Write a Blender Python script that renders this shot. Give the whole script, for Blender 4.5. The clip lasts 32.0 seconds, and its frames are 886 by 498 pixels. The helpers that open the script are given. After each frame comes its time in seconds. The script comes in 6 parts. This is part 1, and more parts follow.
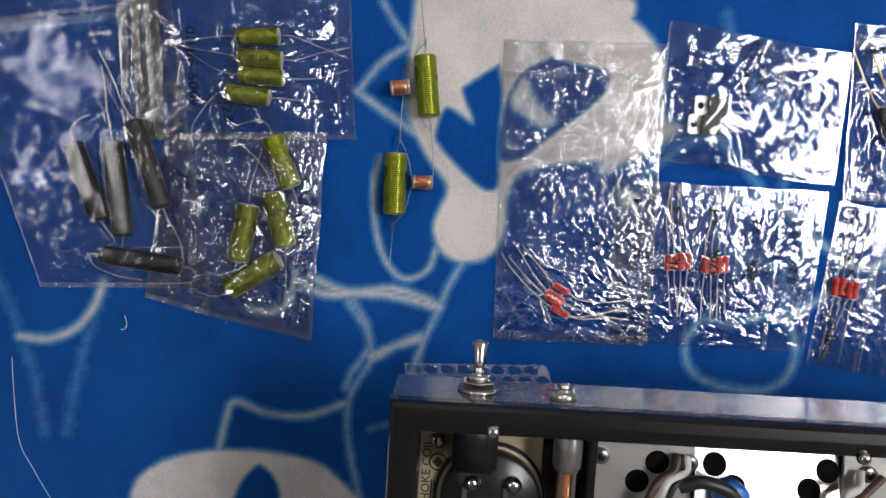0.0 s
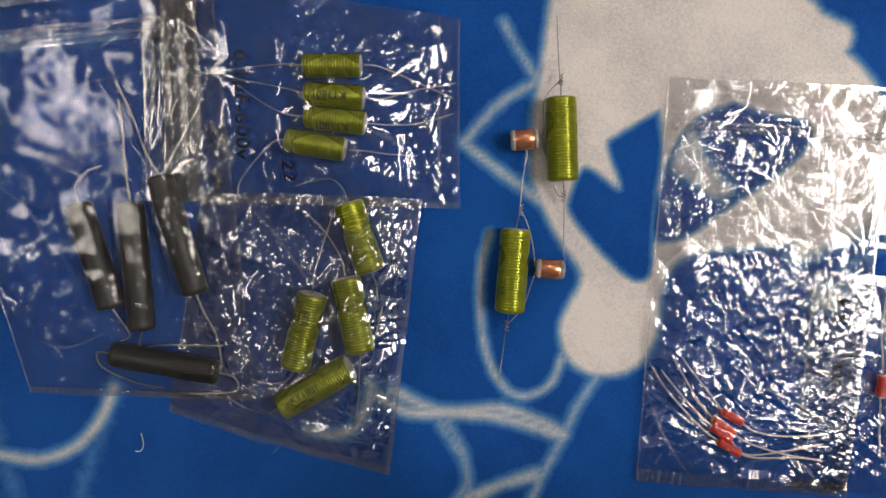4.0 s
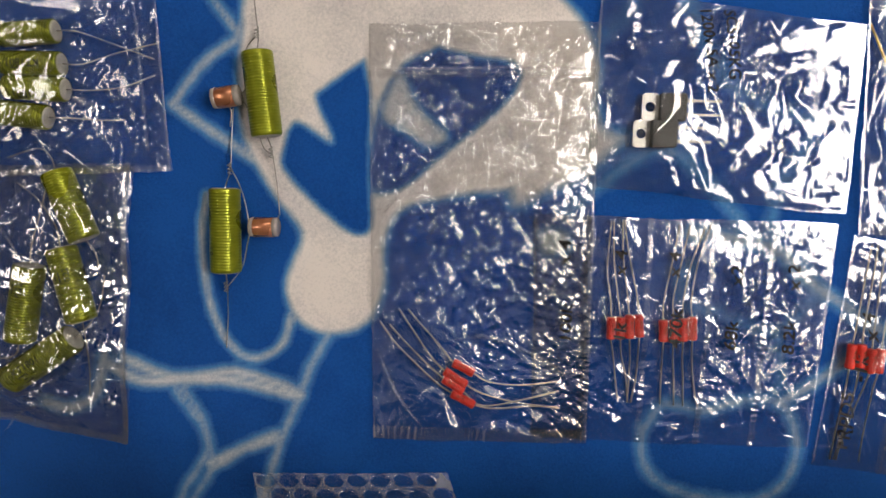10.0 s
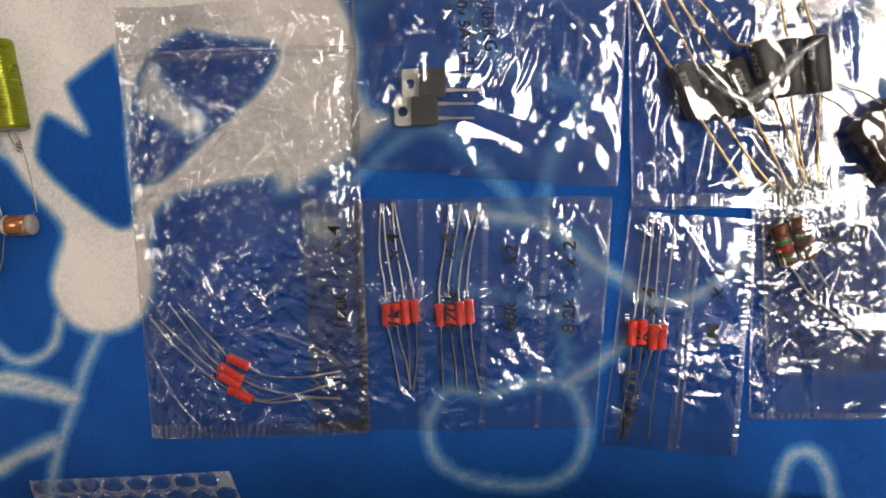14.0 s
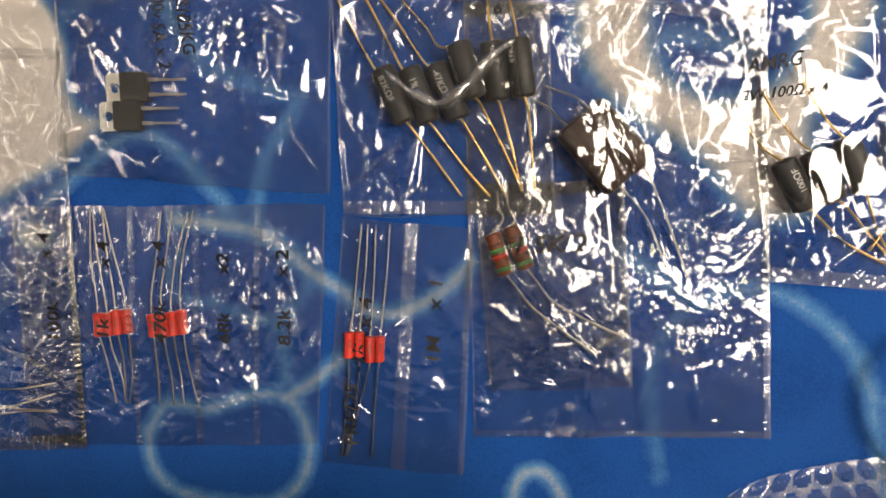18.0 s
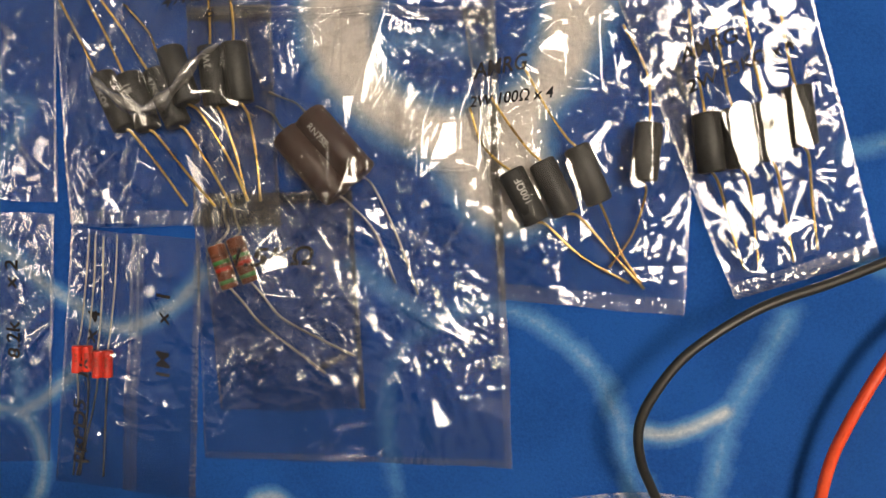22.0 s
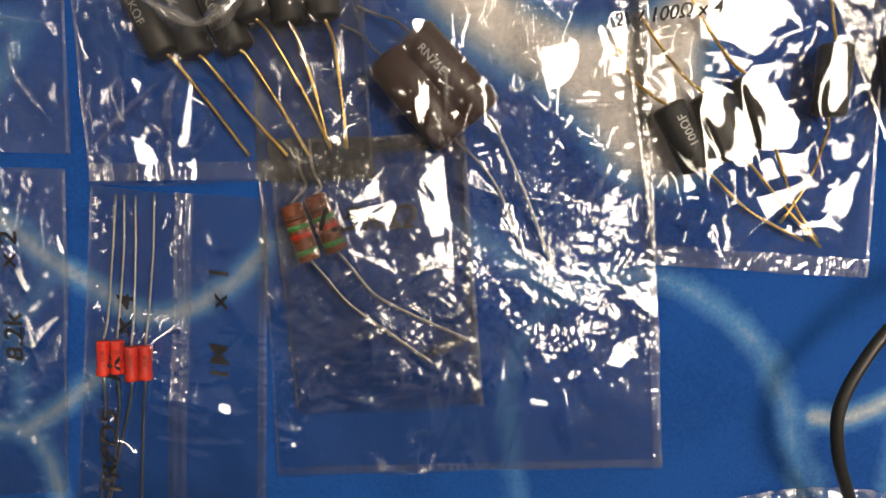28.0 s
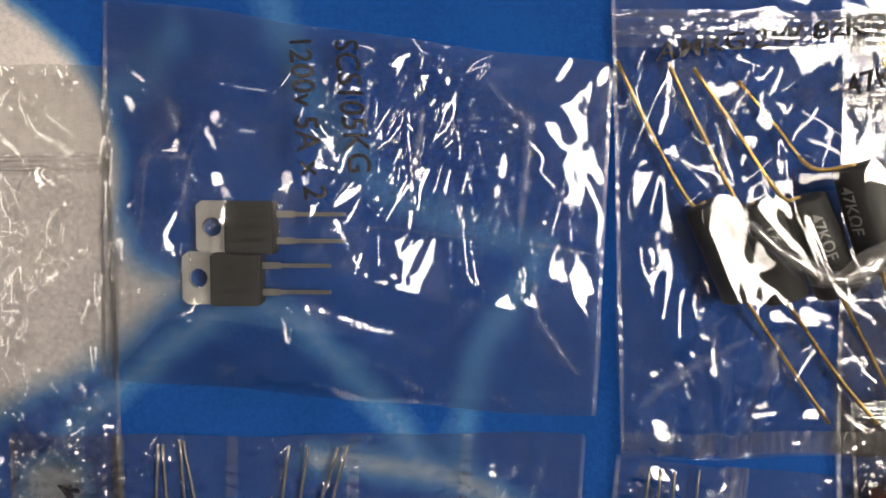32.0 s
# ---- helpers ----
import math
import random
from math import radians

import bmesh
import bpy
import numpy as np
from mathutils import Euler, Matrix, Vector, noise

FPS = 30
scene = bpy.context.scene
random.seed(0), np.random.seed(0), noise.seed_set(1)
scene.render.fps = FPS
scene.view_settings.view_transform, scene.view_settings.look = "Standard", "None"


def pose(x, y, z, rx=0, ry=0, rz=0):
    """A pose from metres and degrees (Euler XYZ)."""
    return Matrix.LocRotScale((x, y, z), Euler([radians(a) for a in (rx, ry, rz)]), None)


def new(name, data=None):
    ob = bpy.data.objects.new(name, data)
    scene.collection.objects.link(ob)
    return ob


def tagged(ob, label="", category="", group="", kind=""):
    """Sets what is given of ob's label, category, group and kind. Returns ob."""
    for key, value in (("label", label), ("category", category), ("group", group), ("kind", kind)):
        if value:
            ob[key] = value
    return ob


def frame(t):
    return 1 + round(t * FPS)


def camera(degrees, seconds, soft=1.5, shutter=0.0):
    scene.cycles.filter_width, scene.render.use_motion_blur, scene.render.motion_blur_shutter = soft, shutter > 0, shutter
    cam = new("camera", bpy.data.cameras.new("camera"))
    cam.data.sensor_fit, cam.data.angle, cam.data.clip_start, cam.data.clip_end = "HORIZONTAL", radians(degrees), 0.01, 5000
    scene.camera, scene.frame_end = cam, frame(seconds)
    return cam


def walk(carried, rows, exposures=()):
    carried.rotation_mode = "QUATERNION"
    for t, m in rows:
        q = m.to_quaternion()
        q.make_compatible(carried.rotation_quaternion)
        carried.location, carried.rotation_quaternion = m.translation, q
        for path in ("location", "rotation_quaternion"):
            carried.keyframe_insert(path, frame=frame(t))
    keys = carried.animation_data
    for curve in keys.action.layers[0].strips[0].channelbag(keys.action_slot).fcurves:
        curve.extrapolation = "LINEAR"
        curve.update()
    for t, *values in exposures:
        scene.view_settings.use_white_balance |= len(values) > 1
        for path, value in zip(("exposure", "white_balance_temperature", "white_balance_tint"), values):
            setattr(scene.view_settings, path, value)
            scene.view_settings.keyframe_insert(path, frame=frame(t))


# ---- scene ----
# The camera hovers above a blanket-covered table and slides along it.
cam = camera(66.0, 32.0, soft=1.4)
PATH = [
    (0.0, -0.0000, 0.0000, 0.3661, -4.93, 0.46, -0.02),
    (0.5, -0.0075, 0.0084, 0.3452, -5.44, 0.39, 0.04),
    (1.0, -0.0193, 0.0100, 0.3283, -5.83, 0.46, 0.62),
    (1.5, -0.0282, 0.0153, 0.3147, -5.88, 0.50, 1.09),
    (2.0, -0.0389, 0.0220, 0.3030, -5.79, 0.51, 0.91),
    (2.5, -0.0466, 0.0242, 0.2919, -5.53, 0.86, 0.82),
    (3.0, -0.0496, 0.0295, 0.2832, -5.02, 1.13, 1.13),
    (3.5, -0.0492, 0.0339, 0.2742, -4.95, 1.33, 1.38),
    (5.5, -0.0359, 0.0339, 0.2604, -5.10, 1.85, 1.13),
    (6.0, -0.0232, 0.0297, 0.2614, -4.90, 1.95, 0.85),
    (6.5, -0.0128, 0.0256, 0.2640, -4.69, 2.24, 0.56),
    (7.0, -0.0045, 0.0234, 0.2639, -4.72, 2.28, 0.29),
    (7.5, 0.0060, 0.0214, 0.2643, -4.86, 2.26, 0.01),
    (8.0, 0.0198, 0.0199, 0.2632, -5.05, 2.22, -0.40),
    (8.5, 0.0303, 0.0200, 0.2638, -5.13, 2.15, -0.77),
    (9.0, 0.0409, 0.0204, 0.2643, -5.30, 2.06, -1.26),
    (9.5, 0.0532, 0.0207, 0.2617, -5.34, 2.18, -1.67),
    (10.0, 0.0648, 0.0184, 0.2610, -5.53, 2.20, -1.84),
    (10.5, 0.0793, 0.0177, 0.2599, -5.80, 2.26, -2.12),
    (11.0, 0.0919, 0.0176, 0.2581, -5.97, 2.29, -2.73),
    (11.5, 0.1007, 0.0171, 0.2553, -6.03, 2.33, -3.20),
    (12.0, 0.1102, 0.0164, 0.2554, -6.25, 2.22, -3.46),
    (12.5, 0.1202, 0.0147, 0.2540, -6.13, 2.07, -3.74),
    (13.0, 0.1292, 0.0142, 0.2506, -6.25, 1.78, -3.88),
    (13.5, 0.1377, 0.0127, 0.2488, -6.37, 1.47, -3.99),
    (14.0, 0.1468, 0.0114, 0.2496, -6.35, 1.15, -4.16),
    (14.5, 0.1604, 0.0092, 0.2499, -6.29, 0.97, -3.99),
    (16.5, 0.2105, 0.0066, 0.2396, -5.55, 1.48, -3.97),
    (17.0, 0.2247, 0.0045, 0.2400, -5.27, 2.03, -4.02),
    (17.5, 0.2386, 0.0024, 0.2399, -5.12, 2.28, -4.06),
    (18.0, 0.2535, 0.0002, 0.2389, -4.96, 2.25, -4.06),
    (18.5, 0.2665, -0.0022, 0.2371, -4.94, 2.28, -4.35),
    (19.0, 0.2770, -0.0022, 0.2363, -4.99, 2.33, -4.31),
    (19.5, 0.2879, -0.0016, 0.2368, -4.60, 2.65, -3.46),
    (20.0, 0.3095, -0.0026, 0.2349, -4.57, 2.96, -3.25),
    (20.5, 0.3219, -0.0041, 0.2331, -4.48, 3.47, -3.24),
    (21.0, 0.3339, -0.0063, 0.2286, -4.19, 4.44, -3.15),
    (21.5, 0.3478, -0.0074, 0.2250, -3.78, 5.11, -3.50),
    (22.0, 0.3561, -0.0092, 0.2212, -3.43, 5.22, -3.65),
    (22.5, 0.3682, -0.0101, 0.2206, -2.91, 5.28, -4.23),
    (23.0, 0.3718, -0.0096, 0.2207, -2.36, 5.20, -4.72),
    (23.5, 0.3700, -0.0083, 0.2168, -1.81, 5.11, -4.59),
    (24.0, 0.3569, -0.0098, 0.1931, -2.10, 4.86, -4.64),
    (24.5, 0.3455, -0.0086, 0.1920, -2.25, 3.97, -4.27),
    (25.0, 0.3351, -0.0098, 0.1899, -2.19, 3.28, -4.27),
    (25.5, 0.3292, -0.0131, 0.1825, -3.74, 3.11, -4.21),
    (27.5, 0.3107, -0.0167, 0.1801, -4.59, -0.03, -4.45),
    (28.0, 0.2970, -0.0143, 0.1801, -4.95, -0.87, -4.52),
    (28.5, 0.2751, -0.0041, 0.1783, -5.46, -2.24, -4.60),
    (29.0, 0.2420, 0.0056, 0.1719, -5.73, -3.19, -3.85),
    (29.5, 0.2217, 0.0066, 0.1699, -5.67, -3.29, -3.41),
    (30.0, 0.2003, 0.0100, 0.1672, -5.05, -2.60, -3.58),
    (30.5, 0.1894, 0.0165, 0.1581, -3.59, -2.05, -3.54),
    (31.0, 0.1804, 0.0258, 0.1485, -3.54, -1.85, -3.67),
    (31.5, 0.1769, 0.0342, 0.1392, -3.33, -1.56, -3.64),
    (32.0, 0.1746, 0.0457, 0.1330, -3.60, -0.96, -3.40),
]
EXPOSURES = [(0.0, 0.88, 6200, 12), (2.0, 0.92, 6500, 12), (5.0, 0.92, 7000, 12), (10.0, 0.88, 7100, 12), (14.0, 0.98, 7100, 12), (18.0, 1.08, 8000, 12), (22.0, 0.98, 8300, 12), (26.0, 0.92, 8300, 12), (29.0, 0.92, 7900, 12), (32.0, 0.94, 7300, 12)]
walk(cam, [(t, pose(x, y, z, rx, ry, rz)) for t, x, y, z, rx, ry, rz in PATH], EXPOSURES)

MM = 0.001
LAMP_GLOW, LAMP_WEAK, LAMP_UP = 16.0, 7.0, 1.2
# Unseen lamps: main one placed from the glare, two dim ones added for glints.
LAMPS = ((965, 150, 205, 300, True), (-900, 150, 85, 265, False), (100, 1000, 265, 85, False))
world = bpy.data.worlds.new("world")
scene.world = world
world.use_nodes = True
world.node_tree.nodes["Background"].inputs[0].default_value = (0.75, 0.85, 1.0, 1)
world.node_tree.nodes["Background"].inputs[1].default_value = 0.05

# ---------------------------------------------------------------- materials
def nodes_of(name):
    mat = bpy.data.materials.new(name)
    mat.use_nodes = True
    tree = mat.node_tree
    return mat, tree, tree.nodes["Principled BSDF"], tree.nodes["Material Output"]


def noise_node(tree, scale, detail=3.0, rough=0.55, stretch=None, generated=False):
    coord = tree.nodes.new("ShaderNodeTexCoord")
    tex = tree.nodes.new("ShaderNodeTexNoise")
    tex.inputs["Scale"].default_value, tex.inputs["Detail"].default_value, tex.inputs["Roughness"].default_value = scale, detail, rough
    source = coord.outputs["Generated" if generated else "Object"]
    if stretch:
        mapping = tree.nodes.new("ShaderNodeMapping")
        mapping.inputs["Scale"].default_value = stretch
        tree.links.new(source, mapping.inputs[0])
        source = mapping.outputs[0]
    tree.links.new(source, tex.inputs["Vector"])
    return tex


def ramp(tree, source, stops):
    node = tree.nodes.new("ShaderNodeValToRGB")
    while len(node.color_ramp.elements) < len(stops):
        node.color_ramp.elements.new(0.5)
    for element, (place, color) in zip(node.color_ramp.elements, stops):
        element.position, element.color = place, (*color, 1)
    tree.links.new(source, node.inputs[0])
    return node


def bump(tree, source, strength, distance, into):
    node = tree.nodes.new("ShaderNodeBump")
    node.inputs["Strength"].default_value, node.inputs["Distance"].default_value = strength, distance
    tree.links.new(source, node.inputs["Height"])
    tree.links.new(node.outputs[0], into.inputs["Normal"])
    return node


def surface(name, dark, light, rough=0.5, metal=0.0, scale=300.0, grain=0.2, depth=0.0002, spec=0.5, detail=4.0, stretch=None, coat=0.0, rough_vary=0.12):
    """A two-tone surface with grain, gloss that varies and a fine relief."""
    mat, tree, bsdf, _ = nodes_of(name)
    tex = noise_node(tree, scale, detail, 0.6, stretch)
    wide = noise_node(tree, scale / 9, 2.0, 0.5)
    both = tree.nodes.new("ShaderNodeMix")
    both.data_type = "FLOAT"
    both.inputs[0].default_value = 0.45
    tree.links.new(tex.outputs[0], both.inputs[2])
    tree.links.new(wide.outputs[0], both.inputs[3])
    colors = ramp(tree, both.outputs[0], [(0.3, dark), (0.7, light)])
    tree.links.new(colors.outputs[0], bsdf.inputs["Base Color"])
    gloss = tree.nodes.new("ShaderNodeMapRange")
    gloss.inputs["To Min"].default_value, gloss.inputs["To Max"].default_value = max(0.02, rough - rough_vary), min(1, rough + rough_vary)
    tree.links.new(wide.outputs[0], gloss.inputs[0])
    tree.links.new(gloss.outputs[0], bsdf.inputs["Roughness"])
    bsdf.inputs["Metallic"].default_value = metal
    bsdf.inputs["Specular IOR Level"].default_value = spec
    bsdf.inputs["Coat Weight"].default_value = coat
    if grain:
        bump(tree, tex.outputs[0], grain, depth, bsdf)
    return mat


def fleece_material():
    """Printed fleece: the print runs from saturated blue over a pale blue fringe to warm off-white."""
    mat, tree, bsdf, _ = nodes_of("printed_fleece")
    attr = tree.nodes.new("ShaderNodeAttribute")
    attr.attribute_name = "print"
    tuft = noise_node(tree, 900, 3, 0.7)
    pile = noise_node(tree, 160, 4, 0.65)
    wide = noise_node(tree, 22, 3, 0.6)
    ragged = tree.nodes.new("ShaderNodeMath")
    ragged.operation = "MULTIPLY_ADD"
    tree.links.new(pile.outputs[0], ragged.inputs[0])
    ragged.inputs[1].default_value = 0.30
    ragged.inputs[2].default_value = -0.15
    edge = tree.nodes.new("ShaderNodeMath")
    edge.operation = "ADD"
    tree.links.new(attr.outputs["Fac"], edge.inputs[0])
    tree.links.new(ragged.outputs[0], edge.inputs[1])
    inks = ramp(tree, edge.outputs[0], [(0.10, (0.0035, 0.060, 0.27)), (0.36, (0.045, 0.17, 0.40)), (0.62, (0.26, 0.33, 0.42)), (0.88, (0.59, 0.56, 0.555))])
    shade = tree.nodes.new("ShaderNodeMix")
    shade.data_type, shade.blend_type = "RGBA", "MULTIPLY"
    mott = tree.nodes.new("ShaderNodeMath")
    mott.operation = "MULTIPLY_ADD"
    tree.links.new(tuft.outputs[0], mott.inputs[0])
    mott.inputs[1].default_value = 0.75
    tree.links.new(wide.outputs[0], mott.inputs[2])
    worn = ramp(tree, mott.outputs[0], [(0.58, (0.72, 0.74, 0.78)), (1.15, (1.18, 1.15, 1.12))])
    shade.inputs[0].default_value = 1.0
    tree.links.new(inks.outputs[0], shade.inputs[6])
    tree.links.new(worn.outputs[0], shade.inputs[7])
    tree.links.new(shade.outputs[2], bsdf.inputs["Base Color"])
    bsdf.inputs["Roughness"].default_value = 0.95
    bsdf.inputs["Specular IOR Level"].default_value = 0.1
    bsdf.inputs["Sheen Weight"].default_value = 0.15
    bsdf.inputs["Sheen Roughness"].default_value = 0.5
    bump(tree, mott.outputs[0], 0.22, 0.0012, bsdf)
    return mat


def film_material(name, haze, rough, gain, creases, tint=(0.99, 0.99, 0.992), most=0.24, stretch=(1, 1, 1), tilt=0.05, sheen=0.1, zoned=False):
    """Thin clear plastic film: see-through, glossy, a little milky, with nets of fine creases (cells a metre, width and height in mm)."""
    mat, tree, bsdf, out = nodes_of(name)
    tree.nodes.remove(bsdf)
    link = tree.links.new

    def math_node(kind, a, b, clamp=False):
        node = tree.nodes.new("ShaderNodeMath")
        node.operation, node.use_clamp = kind, clamp
        for slot, value in zip(node.inputs, (a, b)):
            if isinstance(value, (int, float)):
                slot.default_value = value
            else:
                link(value, slot)
        return node.outputs[0]

    def vector_node(kind, a, b):
        node = tree.nodes.new("ShaderNodeVectorMath")
        node.operation = kind
        for slot, value in zip(node.inputs, (a, b)):
            if isinstance(value, tuple):
                slot.default_value = value
            else:
                link(value, slot)
        return node.outputs[0]

    coord = tree.nodes.new("ShaderNodeTexCoord")
    mapping = tree.nodes.new("ShaderNodeMapping")
    mapping.inputs["Scale"].default_value = stretch
    link(coord.outputs["Object"], mapping.inputs[0])
    bend = noise_node(tree, 40, 2, 0.5)
    bent = vector_node("ADD", mapping.outputs[0], vector_node("MULTIPLY", bend.outputs["Color"], (0.008, 0.008, 0.0)))
    height = 0.0
    for cells, width, depth in creases:
        net = tree.nodes.new("ShaderNodeTexVoronoi")
        net.feature = "DISTANCE_TO_EDGE"
        net.inputs["Scale"].default_value = cells
        link(bent, net.inputs["Vector"])
        near = math_node("SUBTRACT", 1.0, math_node("DIVIDE", net.outputs["Distance"], width * MM * cells), True)
        fade = tree.nodes.new("ShaderNodeMapRange")
        fade.inputs["From Min"].default_value, fade.inputs["From Max"].default_value = 0.40, 0.66
        link(noise_node(tree, cells * 0.55, 2, 0.5).outputs[0], fade.inputs[0])
        height = math_node("ADD", math_node("MULTIPLY", math_node("POWER", near, 1.08), math_node("MULTIPLY", fade.outputs[0], depth)), height)
    if zoned:
        zone = tree.nodes.new("ShaderNodeAttribute")
        zone.attribute_name = "crinkle"
        height = math_node("MULTIPLY", height, zone.outputs["Fac"])
    swell = noise_node(tree, 75, 2, 0.5)
    height = math_node("ADD", height, math_node("MULTIPLY", swell.outputs[0], tilt * 22))
    relief = tree.nodes.new("ShaderNodeBump")
    relief.inputs["Distance"].default_value = MM
    link(height, relief.inputs["Height"])
    clear = tree.nodes.new("ShaderNodeBsdfTransparent")
    clear.inputs[0].default_value = (*tint, 1)
    sharp = tree.nodes.new("ShaderNodeBsdfGlossy")
    sharp.inputs["Roughness"].default_value = rough
    wide = tree.nodes.new("ShaderNodeBsdfGlossy")
    wide.inputs["Roughness"].default_value = 0.36
    for lobe in (sharp, wide):
        link(relief.outputs[0], lobe.inputs["Normal"])
    gloss = tree.nodes.new("ShaderNodeMixShader")
    gloss.inputs[0].default_value = sheen
    link(sharp.outputs[0], gloss.inputs[1])
    link(wide.outputs[0], gloss.inputs[2])
    milk = tree.nodes.new("ShaderNodeBsdfDiffuse")
    milk.inputs[0].default_value = (0.8, 0.82, 0.84, 1)
    fresnel = tree.nodes.new("ShaderNodeFresnel")
    fresnel.inputs[0].default_value = 1.5
    much = math_node("MINIMUM", math_node("MULTIPLY", fresnel.outputs[0], gain), most)
    cloud = noise_node(tree, 60, 3, 0.6)
    hazy = tree.nodes.new("ShaderNodeMixShader")
    link(math_node("MULTIPLY", cloud.outputs[0], haze * 2), hazy.inputs[0])
    link(clear.outputs[0], hazy.inputs[1])
    link(milk.outputs[0], hazy.inputs[2])
    mix = tree.nodes.new("ShaderNodeMixShader")
    link(much, mix.inputs[0])
    link(hazy.outputs[0], mix.inputs[1])
    link(gloss.outputs[0], mix.inputs[2])
    link(mix.outputs[0], out.inputs[0])
    return mat


def glow_material(name, color, strength):
    mat, tree, bsdf, _ = nodes_of(name)
    bsdf.inputs["Base Color"].default_value = (0.8, 0.8, 0.8, 1)
    bsdf.inputs["Emission Color"].default_value = (*color, 1)
    bsdf.inputs["Emission Strength"].default_value = strength
    return mat


FLEECE = fleece_material()
FILM = film_material("bag_film", 0.005, 0.05, 2.0, ((110, 0.8, 0.10), (330, 0.6, 0.05)), most=0.24, stretch=(1.2, 0.9, 1), tilt=0.004, sheen=0.03, zoned=True)
FILM_CRISP = film_material("crinkled_bag_film", 0.006, 0.045, 2.3, ((90, 1.0, 0.22), (240, 0.7, 0.14), (480, 0.5, 0.06)), most=0.27, stretch=(1.4, 0.8, 1), tilt=0.004, sheen=0.07, zoned=True)
# bag film with its reflection raised so the creases glint brighter
FILM_GLINT = film_material("boosted_glint_film", 0.006, 0.05, 3.6, ((60, 1.2, 0.5), (150, 0.9, 0.3)), most=0.38, stretch=(1.4, 0.6, 1), tilt=0.004, sheen=0.04, zoned=True)
FILM_MILKY = film_material("thick_bag_film", 0.008, 0.06, 0.8, ((80, 1.0, 0.10), (250, 0.7, 0.05)), most=0.22, stretch=(1.2, 0.9, 1), tilt=0.004, sheen=0.07, zoned=True)
FILM_RIBBON = film_material("doubled_film", 0.05, 0.24, 9.0, ((300, 1.0, 0.1),), most=0.55, sheen=0.25)
FILM_FOLD = film_material("folded_film", 0.02, 0.26, 3.0, ((300, 1.0, 0.12),), most=0.35, tilt=0.02, sheen=0.1)
FILM_SEAL = film_material("sealed_film", 0.03, 0.07, 3.0, ((300, 1.0, 0.2),), most=0.3, tilt=0.02)
BUBBLE_FILM = film_material("bubble_film", 0.24, 0.10, 1.6, ((90, 1.0, 0.2), (300, 0.6, 0.1)), most=0.22)
BLISTER_FILM = film_material("blister_film", 0.02, 0.07, 1.8, ((150, 1.0, 0.12),), most=0.35)
GREEN_WRAP = surface("green_foil_wrap", (0.17, 0.20, 0.010), (0.31, 0.34, 0.022), 0.28, 0.6, 300, 0.04, 0.0001, rough_vary=0.05)
END_RESIN = surface("pale_end_resin", (0.32, 0.31, 0.26), (0.5, 0.48, 0.40), 0.5, 0.0, 700, 0.3)
ORANGE_FOIL = surface("copper_foil", (0.45, 0.16, 0.08), (0.72, 0.32, 0.18), 0.28, 0.7, 300, 0.1)
CLEAR_END = surface("clear_plastic_end", (0.26, 0.23, 0.22), (0.46, 0.41, 0.38), 0.2, 0.1, 400, 0.1)
BLACK_SLEEVE = surface("black_sleeve", (0.006, 0.006, 0.006), (0.013, 0.012, 0.012), 0.48, 0.0, 250, 0.2)
BLACK_EPOXY = surface("black_moulded_body", (0.014, 0.015, 0.016), (0.032, 0.033, 0.034), 0.55, 0.0, 900, 0.4)
BROWN_BODY = surface("dark_brown_body", (0.022, 0.010, 0.009), (0.05, 0.024, 0.020), 0.5, 0.0, 700, 0.3)
CARBON_BODY = surface("tan_brown_body", (0.10, 0.024, 0.010), (0.17, 0.044, 0.018), 0.45, 0.0, 600, 0.2)
RED_BODY = surface("red_lacquer", (0.48, 0.018, 0.014), (0.72, 0.045, 0.03), 0.4, 0.0, 500, 0.25)
BAND_RED = surface("red_band", (0.34, 0.016, 0.009), (0.42, 0.03, 0.015), 0.45, 0, 800, 0.0)
BAND_GREEN = surface("green_band", (0.02, 0.13, 0.04), (0.04, 0.2, 0.06), 0.45, 0, 800, 0.0)
BAND_BROWN = surface("brown_band", (0.08, 0.025, 0.012), (0.12, 0.04, 0.02), 0.45, 0, 800, 0.0)
TINNED = surface("tinned_wire", (0.22, 0.21, 0.20), (0.42, 0.41, 0.39), 0.34, 0.9, 800, 0.2)
GOLD = surface("gold_plated_wire", (0.60, 0.36, 0.10), (0.95, 0.66, 0.26), 0.28, 0.95, 800, 0.1)
TAB_METAL = surface("nickel_tab", (0.45, 0.45, 0.43), (0.66, 0.66, 0.63), 0.38, 0.75, 500, 0.2)
INK = surface("marker_ink", (0.006, 0.006, 0.010), (0.018, 0.018, 0.028), 0.5, 0, 900, 0.0)
PRINT_GREY = surface("pale_print", (0.30, 0.31, 0.31), (0.45, 0.45, 0.44), 0.6, 0, 900, 0.0)
PRINT_DARK = surface("dark_print", (0.015, 0.02, 0.008), (0.03, 0.035, 0.015), 0.5, 0, 900, 0.0)
BLACK_RUBBER = surface("black_cable_sheath", (0.010, 0.010, 0.010), (0.022, 0.022, 0.021), 0.42, 0.0, 350, 0.25)
RED_RUBBER = surface("red_cable_sheath", (0.62, 0.045, 0.012), (0.78, 0.085, 0.025), 0.42, 0.0, 350, 0.25)
BLACK_PAINT = surface("black_gloss_paint", (0.006, 0.006, 0.006), (0.014, 0.014, 0.013), 0.22, 0.0, 120, 0.05, coat=0.6)
MIRROR_STEEL = surface("polished_steel", (0.40, 0.40, 0.41), (0.48, 0.48, 0.48), 0.10, 1.0, 60, 0.25, 0.0006, rough_vary=0.04, stretch=(1, 1, 30))
